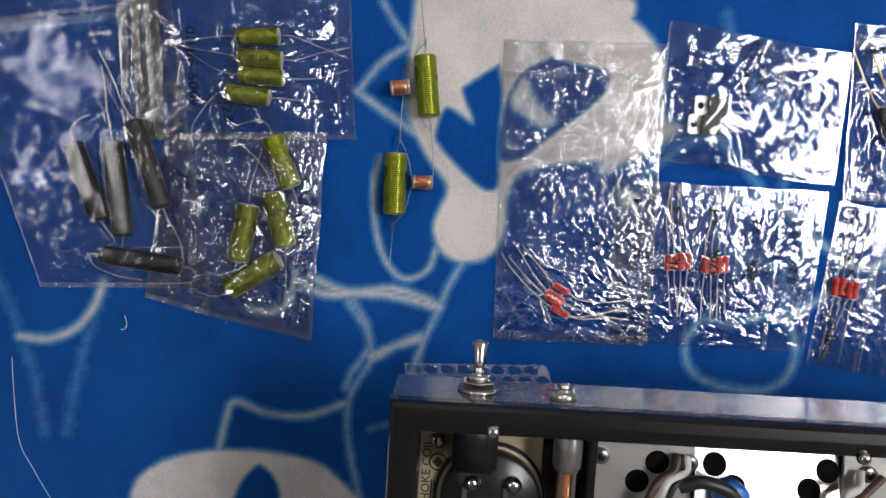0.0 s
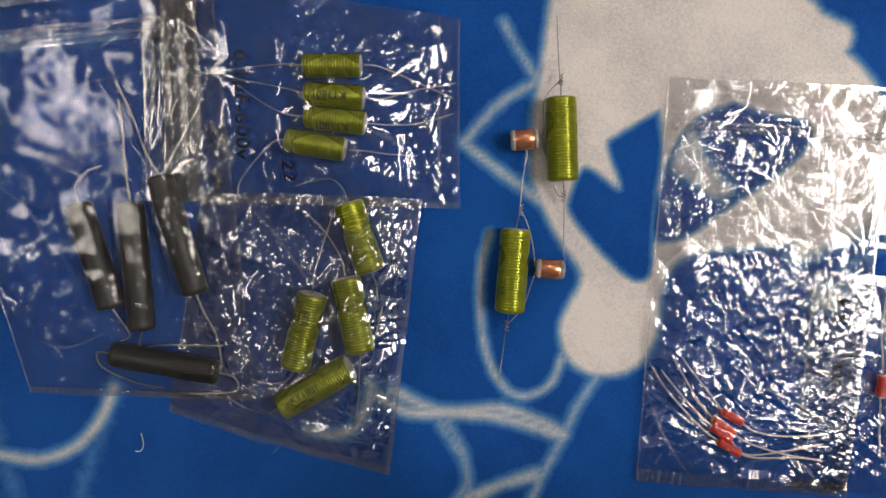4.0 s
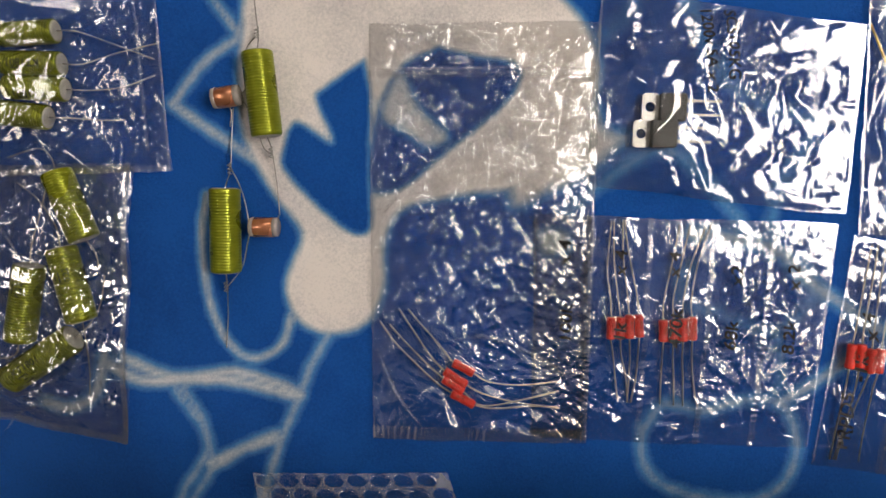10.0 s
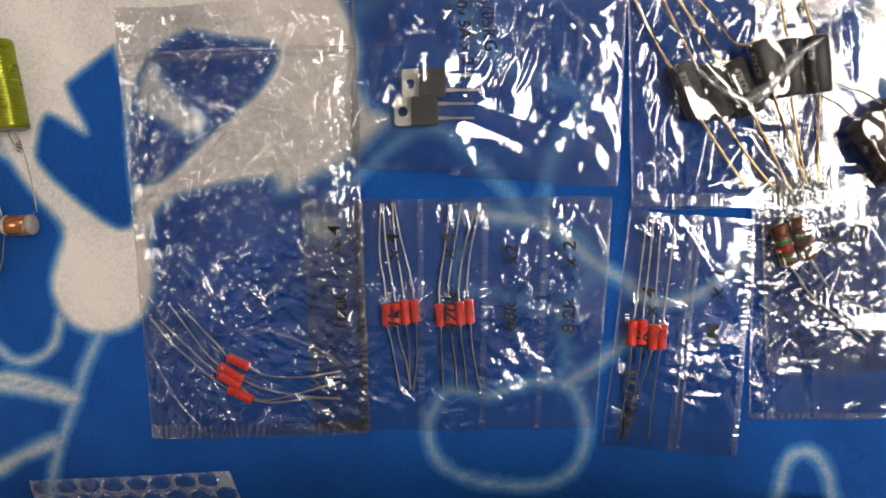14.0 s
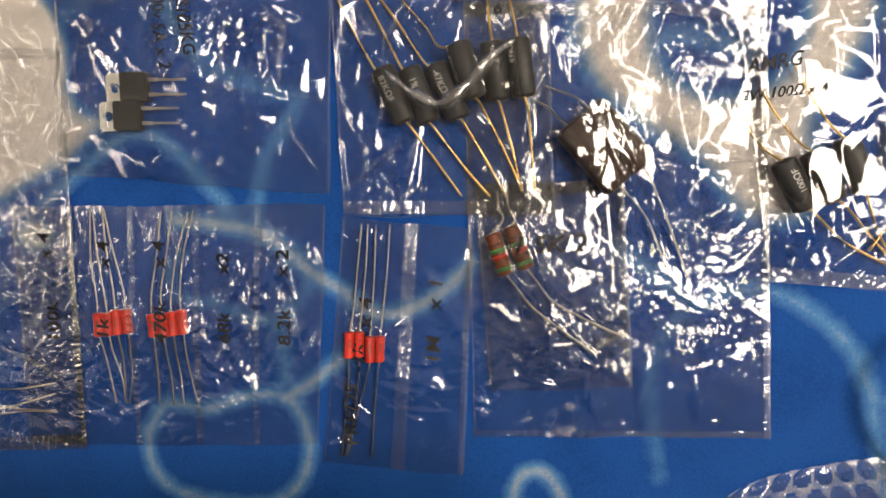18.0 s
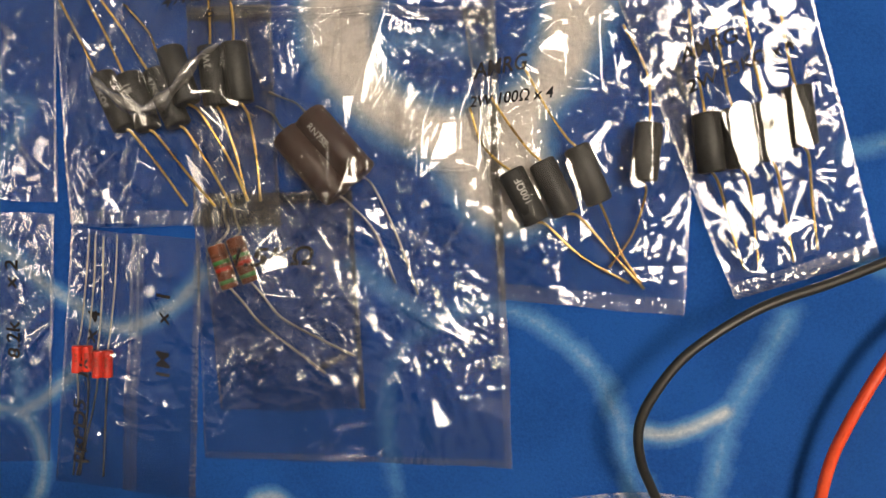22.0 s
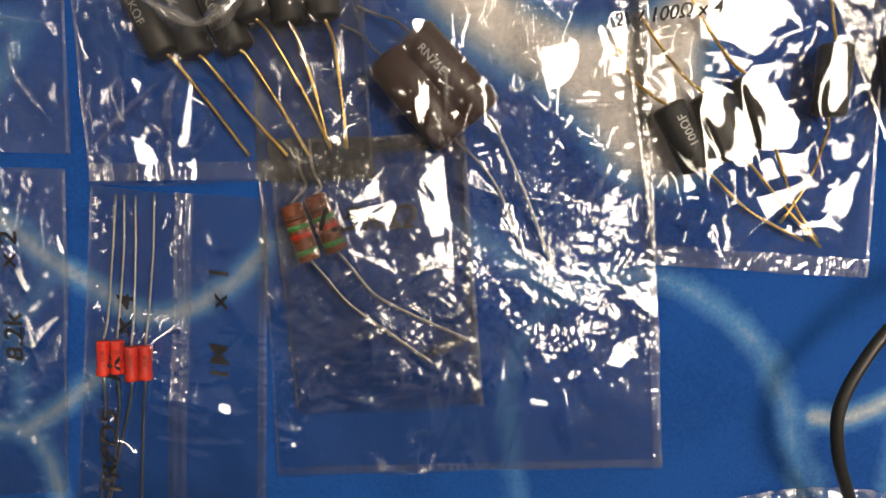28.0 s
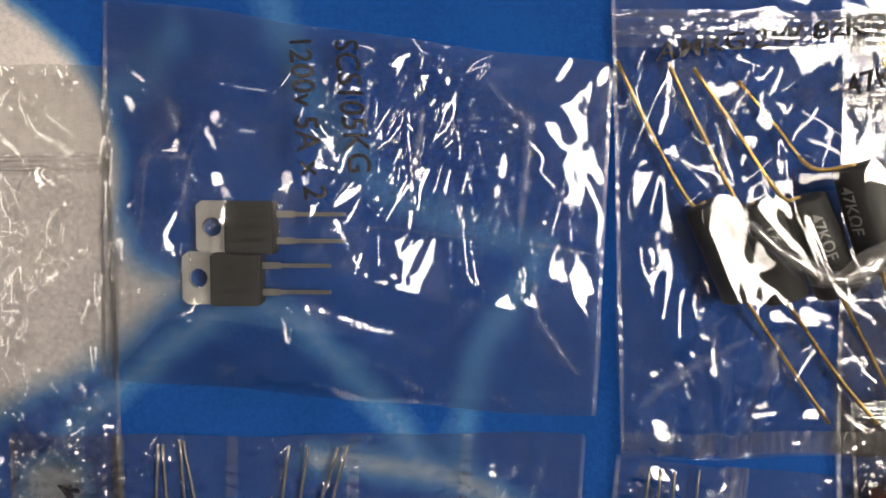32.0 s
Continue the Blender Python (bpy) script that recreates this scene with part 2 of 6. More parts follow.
CHROME = surface("chrome", (0.66, 0.64, 0.60), (0.78, 0.76, 0.72), 0.12, 1.0, 200, 0.05, rough_vary=0.05)
BRUSHED = surface("brushed_aluminium", (0.50, 0.49, 0.47), (0.66, 0.65, 0.62), 0.35, 0.85, 220, 0.25, stretch=(1, 14, 1))
LABEL_GOLD = surface("cream_label", (0.36, 0.31, 0.20), (0.46, 0.40, 0.27), 0.5, 0.0, 300, 0.1)
BLACK_PLASTIC = surface("black_plastic", (0.010, 0.010, 0.010), (0.02, 0.02, 0.02), 0.3, 0.0, 300, 0.1)
# matt black that paints the shade inside the vents
VENT_DARK = surface("painted_vent_dark", (0.003, 0.003, 0.003), (0.006, 0.006, 0.006), 0.9, 0, 300, 0.0, spec=0.05)
SMOKY = surface("smoky_plastic", (0.10, 0.09, 0.085), (0.22, 0.20, 0.19), 0.25, 0.2, 300, 0.1)
POLISHED_PLATE = surface("polished_aluminium", (0.40, 0.39, 0.36), (0.52, 0.51, 0.48), 0.22, 0.9, 200, 0.1, stretch=(1, 10, 1))
WHITE_WIRE = surface("white_wire", (0.5, 0.48, 0.44), (0.66, 0.64, 0.6), 0.45, 0, 300, 0.1)
BROWN_WIRE = surface("brown_wire", (0.05, 0.025, 0.015), (0.09, 0.045, 0.03), 0.45, 0, 300, 0.1)
BLUE_PART = surface("blue_part", (0.01, 0.10, 0.42), (0.03, 0.18, 0.6), 0.35, 0, 300, 0.1)
AMBER = surface("amber_part", (0.25, 0.07, 0.012), (0.38, 0.13, 0.03), 0.3, 0, 300, 0.1)
PLASTER = surface("painted_plaster", (0.60, 0.59, 0.57), (0.70, 0.69, 0.67), 0.9, 0, 14, 0.2, 0.002)
CEILING_TILE = surface("ceiling_paint", (0.50, 0.50, 0.50), (0.58, 0.58, 0.57), 0.95, 0, 10, 0.2, 0.002)
FLOOR_WOOD = surface("floor_boards", (0.16, 0.09, 0.05), (0.28, 0.17, 0.10), 0.5, 0, 9, 0.2, 0.001, stretch=(1, 9, 1))
TABLE_WOOD = surface("table_wood", (0.22, 0.13, 0.07), (0.36, 0.23, 0.13), 0.45, 0, 20, 0.2, 0.0006, stretch=(9, 1, 1))
WHITE_ENAMEL = surface("white_enamel", (0.72, 0.72, 0.72), (0.82, 0.82, 0.82), 0.4, 0, 80, 0.05)
LINT = surface("pale_thread", (0.5, 0.5, 0.48), (0.66, 0.66, 0.64), 0.8, 0, 900, 0.0)
TUBE_GLOW = glow_material("fluorescent_tube", (1.0, 0.96, 0.90), LAMP_GLOW)
# glow of the two dim lamps, added to make more glints on the film
FILL_GLOW = glow_material("added_fill_glow", (1.0, 0.96, 0.90), LAMP_WEAK)
UPLIGHT = glow_material("added_upward_glow", (1.0, 0.96, 0.90), LAMP_UP)

# ---------------------------------------------------------------- helpers (lengths in millimetres)
def thing(name, x, y, z, label, category, group="", kind=""):
    ob = new(name)
    ob.empty_display_size = 0.005
    ob.location = (x * MM, y * MM, z * MM)
    return tagged(ob, label, category, group, kind)


def root_place(ob):
    place = Vector((0, 0, 0))
    while ob:
        place += ob.location
        ob = ob.parent
    return place


def part(name, bm, material, parent=None, label="", smooth=True, kind=""):
    """Links a bmesh, drawn in world millimetres, as one mesh object under a thing."""
    shift = root_place(parent) if parent else Vector((0, 0, 0))
    for v in bm.verts:
        v.co = v.co * MM - shift
    data = bpy.data.meshes.new(name)
    bm.to_mesh(data)
    bm.free()
    if smooth:
        data.shade_smooth()
    data.materials.append(material)
    ob = new(name, data)
    ob.parent = parent
    return tagged(ob, label, "", "", kind)


def glide(points, steps=6):
    """A smooth curve through the points (Catmull-Rom)."""
    pts = [Vector(p) for p in points]
    if len(pts) < 3:
        return pts
    pts = [2 * pts[0] - pts[1], *pts, 2 * pts[-1] - pts[-2]]
    out = []
    for a, b, c, d in zip(pts, pts[1:], pts[2:], pts[3:]):
        for k in range(steps):
            t = k / steps
            out.append(0.5 * (2 * b + (c - a) * t + (2 * a - 5 * b + 4 * c - d) * t * t + (3 * b - a - 3 * c + d) * t ** 3))
    return out + [pts[-2]]


def sweep(points, radius, sides=8, steps=6, bm=None):
    """A round wire or cable along a curve."""
    bm = bm or bmesh.new()
    line = glide(points, steps)
    rings, up = [], Vector((0.13, 0.21, 0.97))
    for n, p in enumerate(line):
        ahead = (line[min(n + 1, len(line) - 1)] - line[max(n - 1, 0)]).normalized()
        side = ahead.cross(up)
        side = side.normalized() if side.length > 1e-4 else ahead.orthogonal().normalized()
        up = side.cross(ahead)
        rings.append([bm.verts.new(p + radius * (math.cos(a) * side + math.sin(a) * up)) for a in (2 * math.pi * k / sides for k in range(sides))])
    for r, s in zip(rings, rings[1:]):
        for k in range(sides):
            bm.faces.new((r[k], r[(k + 1) % sides], s[(k + 1) % sides], s[k]))
    bm.faces.new(rings[0][::-1])
    bm.faces.new(rings[-1])
    return bm


def axes(a, b):
    """The matrix that lays a lathe's z axis from a to b, with its x axis turned up."""
    ahead = (Vector(b) - Vector(a)).normalized()
    up = Vector((0, 0, 1)) if abs(ahead.z) < 0.95 else Vector((0, 1, 0))
    side = up.cross(ahead).normalized()
    up = ahead.cross(side)
    m = Matrix((up, side, ahead)).transposed().to_4x4()
    m.translation = Vector(a)
    return m


def lathe(a, b, profile, sides=28, bm=None):
    """A turned body from a to b; the profile gives (share of the length, radius)."""
    bm = bm or bmesh.new()
    m, length = axes(a, b), (Vector(b) - Vector(a)).length
    rings = []
    for share, r in profile:
        rings.append([bm.verts.new(m @ Vector((r * math.cos(t), r * math.sin(t), share * length))) for t in (2 * math.pi * k / sides for k in range(sides))])
    for r, s in zip(rings, rings[1:]):
        for k in range(sides):
            bm.faces.new((r[k], r[(k + 1) % sides], s[(k + 1) % sides], s[k]))
    bm.faces.new(rings[0][::-1])
    bm.faces.new(rings[-1])
    return bm


def box(x0, x1, y0, y1, z0, z1, bevel=0.0, m=None, bm=None):
    made = bmesh.new()
    bmesh.ops.create_cube(made, size=1)
    for v in made.verts:
        v.co = Vector(((x0 + x1) / 2 + v.co.x * (x1 - x0), (y0 + y1) / 2 + v.co.y * (y1 - y0), (z0 + z1) / 2 + v.co.z * (z1 - z0)))
    if bevel:
        bmesh.ops.bevel(made, geom=made.edges[:], offset=bevel, segments=2, affect="EDGES")
    if m:
        bmesh.ops.transform(made, matrix=m, verts=made.verts)
    return made


def letters(text, height, slant=0.0, bold=0.0):
    """The built-in font as a flat mesh: vertices (mm, from the start of the base line), faces and width."""
    curve = bpy.data.curves.new("letters", "FONT")
    curve.body, curve.size, curve.shear, curve.offset = text, 1.0, slant, bold
    curve.resolution_u = 3
    ob = bpy.data.objects.new("letters", curve)
    scene.collection.objects.link(ob)
    mesh = bpy.data.meshes.new_from_object(ob.evaluated_get(bpy.context.evaluated_depsgraph_get()))
    scale = height / 0.72
    bm = bmesh.new()
    bm.from_mesh(mesh)
    bmesh.ops.triangulate(bm, faces=bm.faces[:])
    bmesh.ops.subdivide_edges(bm, edges=[e for e in bm.edges if e.calc_length() * scale > 0.9], cuts=2, use_grid_fill=True)
    bmesh.ops.triangulate(bm, faces=bm.faces[:])
    verts = [(v.co.x * scale, v.co.y * scale) for v in bm.verts]
    bm.verts.index_update()
    faces = [tuple(v.index for v in f.verts) for f in bm.faces]
    bm.free()
    bpy.data.objects.remove(ob)
    bpy.data.curves.remove(curve)
    bpy.data.meshes.remove(mesh)
    width = max((v[0] for v in verts), default=0)
    return verts, faces, width


def mesh_from(name, verts, faces, material, parent, label="", smooth=False):
    bm = bmesh.new()
    made = [bm.verts.new(v) for v in verts]
    for f in faces:
        if len(set(f)) > 2:
            try:
                bm.faces.new([made[k] for k in f])
            except ValueError:
                pass
    return part(name, bm, material, parent, label, smooth)


def wrapped_print(text, a, b, radius, height, start, material, parent, turn=0.0, flip=False):
    """Print that runs along a round body from a to b, on its upper side."""
    verts, faces, width = letters(text, height, 0, 0.01)
    m = axes(a, b)
    out = []
    for x, y in verts:
        x, y = (width - x, height - y) if flip else (x, y)
        t = (y - height / 2) / radius + turn
        out.append(m @ Vector(((radius + 0.1) * math.cos(t), (radius + 0.1) * math.sin(t), start + x)))
    return mesh_from("printed_marking", out, faces, material, parent)


# ---------------------------------------------------------------- film bags
def triangle(x):
    return np.abs(((x + 0.5) % 1.0) - 0.5) * 2


def roofs(X, Y, rng, cover, length, width, slope, weight=None, lean=None, spread=math.pi, straight=0.12, back=(0.2, 0.9)):
    """Creases of a film as overlapping roofs: sharp crests with flat, uneven flanks that run out at both ends.
    length, width (mm) and slope are ranges; lean turns the gentle flanks one way."""
    out = np.zeros_like(X)
    x0, x1, y0, y1 = X.min(), X.max(), Y.min(), Y.max()
    count = int(cover * (x1 - x0) * (y1 - y0) / (sum(length) * sum(width) * 0.5))
    flat_x, flat_y = X.ravel(), Y.ravel()
    chance = None
    if weight is not None:
        chance = np.clip(weight.ravel(), 0, None) + 1e-6
        count = int(count * float(np.clip(weight, 0, 3).mean()))
        chance = chance / chance.sum()
    for k in rng.choice(flat_x.size, count, p=chance):
        px, py = flat_x[k], flat_y[k]
        half, wide = rng.uniform(*length), rng.uniform(*width)
        steep = rng.uniform(*slope)
        turn = rng.uniform(-spread, spread) + (math.atan2(lean[1], lean[0]) if lean else 0.0)
        near = (np.abs(X - px) < half + wide * 2) & (np.abs(Y - py) < half + wide * 2)
        rows, cols = np.nonzero(near.any(1))[0], np.nonzero(near.any(0))[0]
        if not len(rows):
            continue
        cut = np.s_[rows[0]:rows[-1] + 1, cols[0]:cols[-1] + 1]
        dx, dy = X[cut] - px, Y[cut] - py
        d = dx * math.cos(turn) + dy * math.sin(turn)
        e = -dx * math.sin(turn) + dy * math.cos(turn)
        d = d + rng.uniform(-straight, straight) * e * e / half
        gentle, sharp = wide, wide * rng.uniform(*back)
        run = np.clip(1 - np.abs(e - rng.uniform(-0.5, 0.5) * half * 0.5) / half, 0, 1)
        tent = np.where(d > 0, run - d / gentle, run + d / sharp)
        out[cut] = np.maximum(out[cut], steep * wide * np.clip(tent, 0, None))
    return out


def rounded(heights, times):
    """Softens sharp crests by a few passes over neighbouring places."""
    for _ in range(2 * times):
        pad = np.pad(heights, 1, mode="edge")
        heights = (pad[:-2, 1:-1] + pad[2:, 1:-1] + pad[1:-1, :-2] + pad[1:-1, 2:] + 4 * pad[1:-1, 1:-1]) / 8
    return heights


class Bag:
    """A flat bag of clear film between four corners, draped over what lies in it."""

    def __init__(self, corners, inside=(), base=0.4, puff=2.0, amount=0.5, size=18.0, seed=1, rim=16.0, step=0.46, fine=0.8, drape=7.0, crinkle=0.1, busy=(), pleats=(), silk=4, tight=0.75, even=0.0, stand=0.0):
        self.c = [Vector((*p, 0)) for p in corners]
        rng = np.random.default_rng(seed)
        wide = ((self.c[1] - self.c[0]).length + (self.c[2] - self.c[3]).length) / 2
        tall = ((self.c[0] - self.c[3]).length + (self.c[1] - self.c[2]).length) / 2
        self.wide, self.tall = wide, tall
        nu, nv = max(12, int(wide / step)), max(12, int(tall / step))
        u, v = np.meshgrid(np.linspace(0, 1, nu), np.linspace(0, 1, nv))
        P = [np.array(p[:2]) for p in self.c]
        XY = ((1 - u) * (1 - v))[..., None] * P[0] + (u * (1 - v))[..., None] * P[1] + (u * v)[..., None] * P[2] + ((1 - u) * v)[..., None] * P[3]
        X, Y = XY[..., 0], XY[..., 1]
        wob = 0.5
        X = X + wob * np.sin(Y / 9 + rng.uniform(0, 6)) * np.cos(Y / 23 + rng.uniform(0, 6))
        Y = Y + wob * np.sin(X / 8 + rng.uniform(0, 6)) * np.cos(X / 19 + rng.uniform(0, 6))
        edge = np.minimum(np.minimum(u, 1 - u) * wide, np.minimum(v, 1 - v) * tall)
        swell = np.clip(edge / rim, 0, 1)
        swell = swell * swell * (3 - 2 * swell)
        low = 0.55 + 0.45 * np.sin(X / 21 + rng.uniform(0, 6)) * np.sin(Y / 26 + rng.uniform(0, 6))
        body = puff * swell * low
        taut = np.zeros_like(X)
        for (ax, ay), (bx, by), top, r in inside:
            dx, dy = bx - ax, by - ay
            t = np.clip(((X - ax) * dx + (Y - ay) * dy) / (dx * dx + dy * dy + 1e-9), 0, 1)
            far = np.maximum(np.hypot(X - ax - t * dx, Y - ay - t * dy) - r * 0.92, 0)
            turn = np.arctan2(Y - ay - t * dy, X - ax - t * dx)
            reach = drape * (1.9 + 0.9 * triangle(turn * 3 / math.pi + rng.uniform(0, 1)) + 0.5 * np.sin(turn * 2 + rng.uniform(0, 6)))
            over = (top + 0.35 - base) * np.clip(1 - far / reach, 0, 1) * np.clip(stand + (1 - stand) * edge / 14, 0, 1)
            body = np.maximum(body, over)
            taut = np.maximum(taut, np.clip(1 - far / 2.5, 0, 1))
        self.crinkle = np.full_like(X, crinkle)
        for (qx, qy), reach, share in busy:
            self.crinkle += 0.8 * share * np.exp(-((X - qx) ** 2 + (Y - qy) ** 2) / reach ** 2)
        zone = self.crinkle
        folds = amount * (roofs(X, Y, rng, 1.2, (size * 0.8, size * 2.2), (size * 0.22, size * 0.6), (0.08, 0.42)) - roofs(X, Y, rng, 0.8, (size * 0.6, size * 1.8), (size * 0.15, size * 0.45), (0.06, 0.3)))
        folds = rounded(folds, silk)
        here = np.clip(0.08 + 1.2 * zone, 0, 1.15)
        folds += amount * here * rounded(roofs(X, Y, rng, 1.6, (size * 0.3, size * 1.0), (size * 0.07, size * 0.2), (0.12, 0.7), 0.1 + zone), 1)
        folds += fine * here * (roofs(X, Y, rng, 2.0, (4, 15), (1.0, 2.6), (0.12, 0.75), 1.5 * zone) - roofs(X, Y, rng, 1.3, (3, 10), (0.9, 2.0), (0.10, 0.55), 1.5 * zone))
        for (qx, qy), reach, lean, period in pleats:
            here = np.clip(1.6 * np.exp(-((X - qx) ** 2 + (Y - qy) ** 2) / reach ** 2), 0, 1)
            blend = 0.92 * np.clip(here * 1.4, 0, 1)
            if even:
                near = here > 0.3
                flat = np.stack([X[near] - qx, Y[near] - qy, np.ones(near.sum())], 1)
                gx, gy, level = np.linalg.lstsq(flat, body[near], rcond=None)[0]
                share = even * blend * (1 - taut)
                body = body * (1 - share) + share * np.maximum(level + gx * (X - qx) + gy * (Y - qy), 0)
                lean = (lean[0] + gx, lean[1] + gy)
            steep = max(0.07, math.hypot(*lean))
            folds = folds * (1 - blend) + blend * roofs(X, Y, rng, 3.0, (period * 0.8, period * 3), (period * 0.3, period), (max(0.04, steep - 0.16), steep + 0.16) if even else (steep * 0.45, steep * 1.5), here, lean, 0.45, 0.25, (0.15, 0.6))
        folds *= np.clip(edge / 2.5, 0.15, 1) * (1 - tight * taut)
        self.X, self.Y, self.u, self.v = X, Y, u, v
        self.Z = base + body + folds + 0.15
        self.low = base - 0.1 + (0.18 + 0.5 * amount) * (roofs(X, Y, rng, 1.2, (size * 0.5, size * 1.5), (size * 0.2, size * 0.5), (0.05, 0.4)) + roofs(X, Y, rng, 1.2, (size * 0.25, size * 0.6), (size * 0.1, size * 0.25), (0.1, 0.6)))
        self.low = np.minimum(self.low + stand * body * np.clip(1 - edge / 14, 0, 1), self.Z - 0.05)
        self.shape = (nv, nu)

    def film(self, parent, material):
        verts, faces, zones = [], [], []
        for heights, stride, share in ((self.Z, 1, 1.0), (self.low, 2, 0.5)):
            rows = np.unique(np.append(np.arange(0, self.shape[0], stride), self.shape[0] - 1))
            cols = np.unique(np.append(np.arange(0, self.shape[1], stride), self.shape[1] - 1))
            pick = np.ix_(rows, cols)
            index = np.arange(len(rows) * len(cols)).reshape(len(rows), len(cols)) + len(verts)
            faces += np.stack([index[1:, :-1], index[1:, 1:], index[:-1, 1:], index[:-1, :-1]], -1).reshape(-1, 4).tolist()
            verts += list(zip(self.X[pick].ravel(), self.Y[pick].ravel(), heights[pick].ravel()))
            zones.append(share * self.crinkle[pick].ravel())
        shift = root_place(parent)
        data = bpy.data.meshes.new("film")
        data.from_pydata([(x * MM - shift.x, y * MM - shift.y, z * MM - shift.z) for x, y, z in verts], [], faces)
        data.shade_smooth()
        data.materials.append(material)
        layer = data.attributes.new("crinkle", "FLOAT", "POINT")
        layer.data.foreach_set("value", np.concatenate(zones).astype(np.float32))
        ob = new("film", data)
        ob.parent = parent
        return ob

    def height(self, x, y, reach=1):
        k = int(np.argmin((self.X - x) ** 2 + (self.Y - y) ** 2))
        j, i = divmod(k, self.shape[1])
        return float(self.Z[max(j - reach, 0):j + reach + 1, max(i - reach, 0):i + reach + 1].max())

    def at(self, u, v):
        a, b, c, d = self.c
        return (1 - u) * (1 - v) * a + u * (1 - v) * b + u * v * c + (1 - u) * v * d

    def strip(self, parent, name, a, b, width, material, rise=0.25, rib=0.0, label="", crimp=0.0):
        """A band of thicker film (a seal, or a zip with two ribs) between two places given in shares of the bag."""
        p, q = self.at(*a), self.at(*b)
        count = max(6, int((q - p).length / (0.55 if crimp else 2.5)))
        side = Vector((-(q - p).y, (q - p).x, 0)).normalized()
        rows = [-0.5, -0.3, -0.22, -0.14, 0.14, 0.22, 0.3, 0.5] if rib else [-0.5, 0.0, 0.5]
        lift = [0, 0, 1, 0, 0, 1, 0, 0] if rib else [0, 0.3, 0]
        verts, faces = [], []
        for k in range(count + 1):
            c = p.lerp(q, k / count)
            z = self.height(c.x, c.y)
            for s, up in zip(rows, lift):
                w = c + side * (s * width)
                verts.append((w.x, w.y, z + rise + up * rib + crimp * abs(math.sin(k * 0.78 + 1.5 * math.sin(k * 0.13 + s)))))
        m = len(rows)
        for k in range(count):
            for s in range(m - 1):
                faces.append((k * m + s, k * m + s + 1, (k + 1) * m + s + 1, (k + 1) * m + s))
        return mesh_from(name, verts, faces, material, parent, label, True)

    def letter(self, parent, text, x, y, height, turn, slant=0.15, bold=0.016, material=None, stretch=1.2):
        """Handwriting on the film: the text starts at x, y and runs at the angle turn."""
        verts, faces, _ = letters(text, height, slant, bold)
        c, s = math.cos(radians(turn)), math.sin(radians(turn))
        out = []
        for a, b in verts:
            a *= stretch
            px, py = x + a * c - b * s, y + a * s + b * c
            out.append((px, py, self.height(px, py, 3) + 0.15))
        return mesh_from("handwriting", out, faces, material or INK, parent, "black marker handwriting")


# ---------------------------------------------------------------- room and table
def slab(name, x0, x1, y0, y1, z0, z1, material, label, category):
    ob = part(name, box(x0, x1, y0, y1, z0, z1), material, None, label, False)
    return tagged(ob, label, category, "", "structure")


TABLE_TOP, FLOOR, CEIL, LAMP_Z = -3.0, -750.0, 1650.0, 1310.0
slab("floor", -2200, 2800, -2200, 2000, FLOOR - 40, FLOOR, FLOOR_WOOD, "brown wooden floor under the table", "floor")
slab("ceiling", -2200, 2800, -2200, 2000, CEIL, CEIL + 60, CEILING_TILE, "plain off-white ceiling", "ceiling")
slab("wall_west", -2320, -2200, -2200, 2000, FLOOR, CEIL, PLASTER, "plain off-white painted wall", "wall")
slab("wall_east", 2800, 2920, -2200, 2000, FLOOR, CEIL, PLASTER, "plain off-white painted wall", "wall")
slab("wall_north", -2320, 2920, 2000, 2120, FLOOR, CEIL, PLASTER, "plain off-white painted wall", "wall")
slab("wall_south", -2320, 2920, -2320, -2200, FLOOR, CEIL, PLASTER, "plain off-white painted wall", "wall")

table = thing("table", 140, -80, FLOOR, "wooden work table hidden under the blanket", "table")
part("tabletop", box(-620, 900, -480, 330, TABLE_TOP - 28, TABLE_TOP, 3), TABLE_WOOD, table)
for lx in (-580, 860):
    for ly in (-440, 290):
        part("leg", box(lx - 25, lx + 25, ly - 25, ly + 25, FLOOR, TABLE_TOP - 28, 3), TABLE_WOOD, table)


def luminaire(x, y, wide, tall, strong):
    lamp = thing("unseen_light", x, y, CEIL, "unseen white hanging light with a glowing diffuser panel, added overhead", "ceiling light", "ceiling lights")
    for x0, x1, y0, y1 in ((-wide - 25, -wide, -tall - 25, tall + 25), (wide, wide + 25, -tall - 25, tall + 25), (-wide, wide, -tall - 25, -tall), (-wide, wide, tall, tall + 25)):
        part("frame", box(x + x0, x + x1, y + y0, y + y1, LAMP_Z - 10, LAMP_Z + 50, 3), WHITE_ENAMEL, lamp, "", False)
    part("diffuser", box(x - wide, x + wide, y - tall, y + tall, LAMP_Z, LAMP_Z + 6), TUBE_GLOW if strong else FILL_GLOW, lamp, "glowing white diffuser", False)
    # upward glow, added to brighten the ceiling that the films mirror
    part("added_uplight", box(x - wide, x + wide, y - tall, y + tall, LAMP_Z + 40, LAMP_Z + 46), UPLIGHT, lamp, "added glowing panel that brightens the ceiling", False)
    for side in (-250, 250):
        part("hanging_rod", lathe((x, y + side * tall / 300, LAMP_Z + 48), (x, y + side * tall / 300, CEIL), [(0, 5), (1, 5)], 10), CHROME, lamp)


for lamp_row in LAMPS:
    luminaire(*lamp_row)


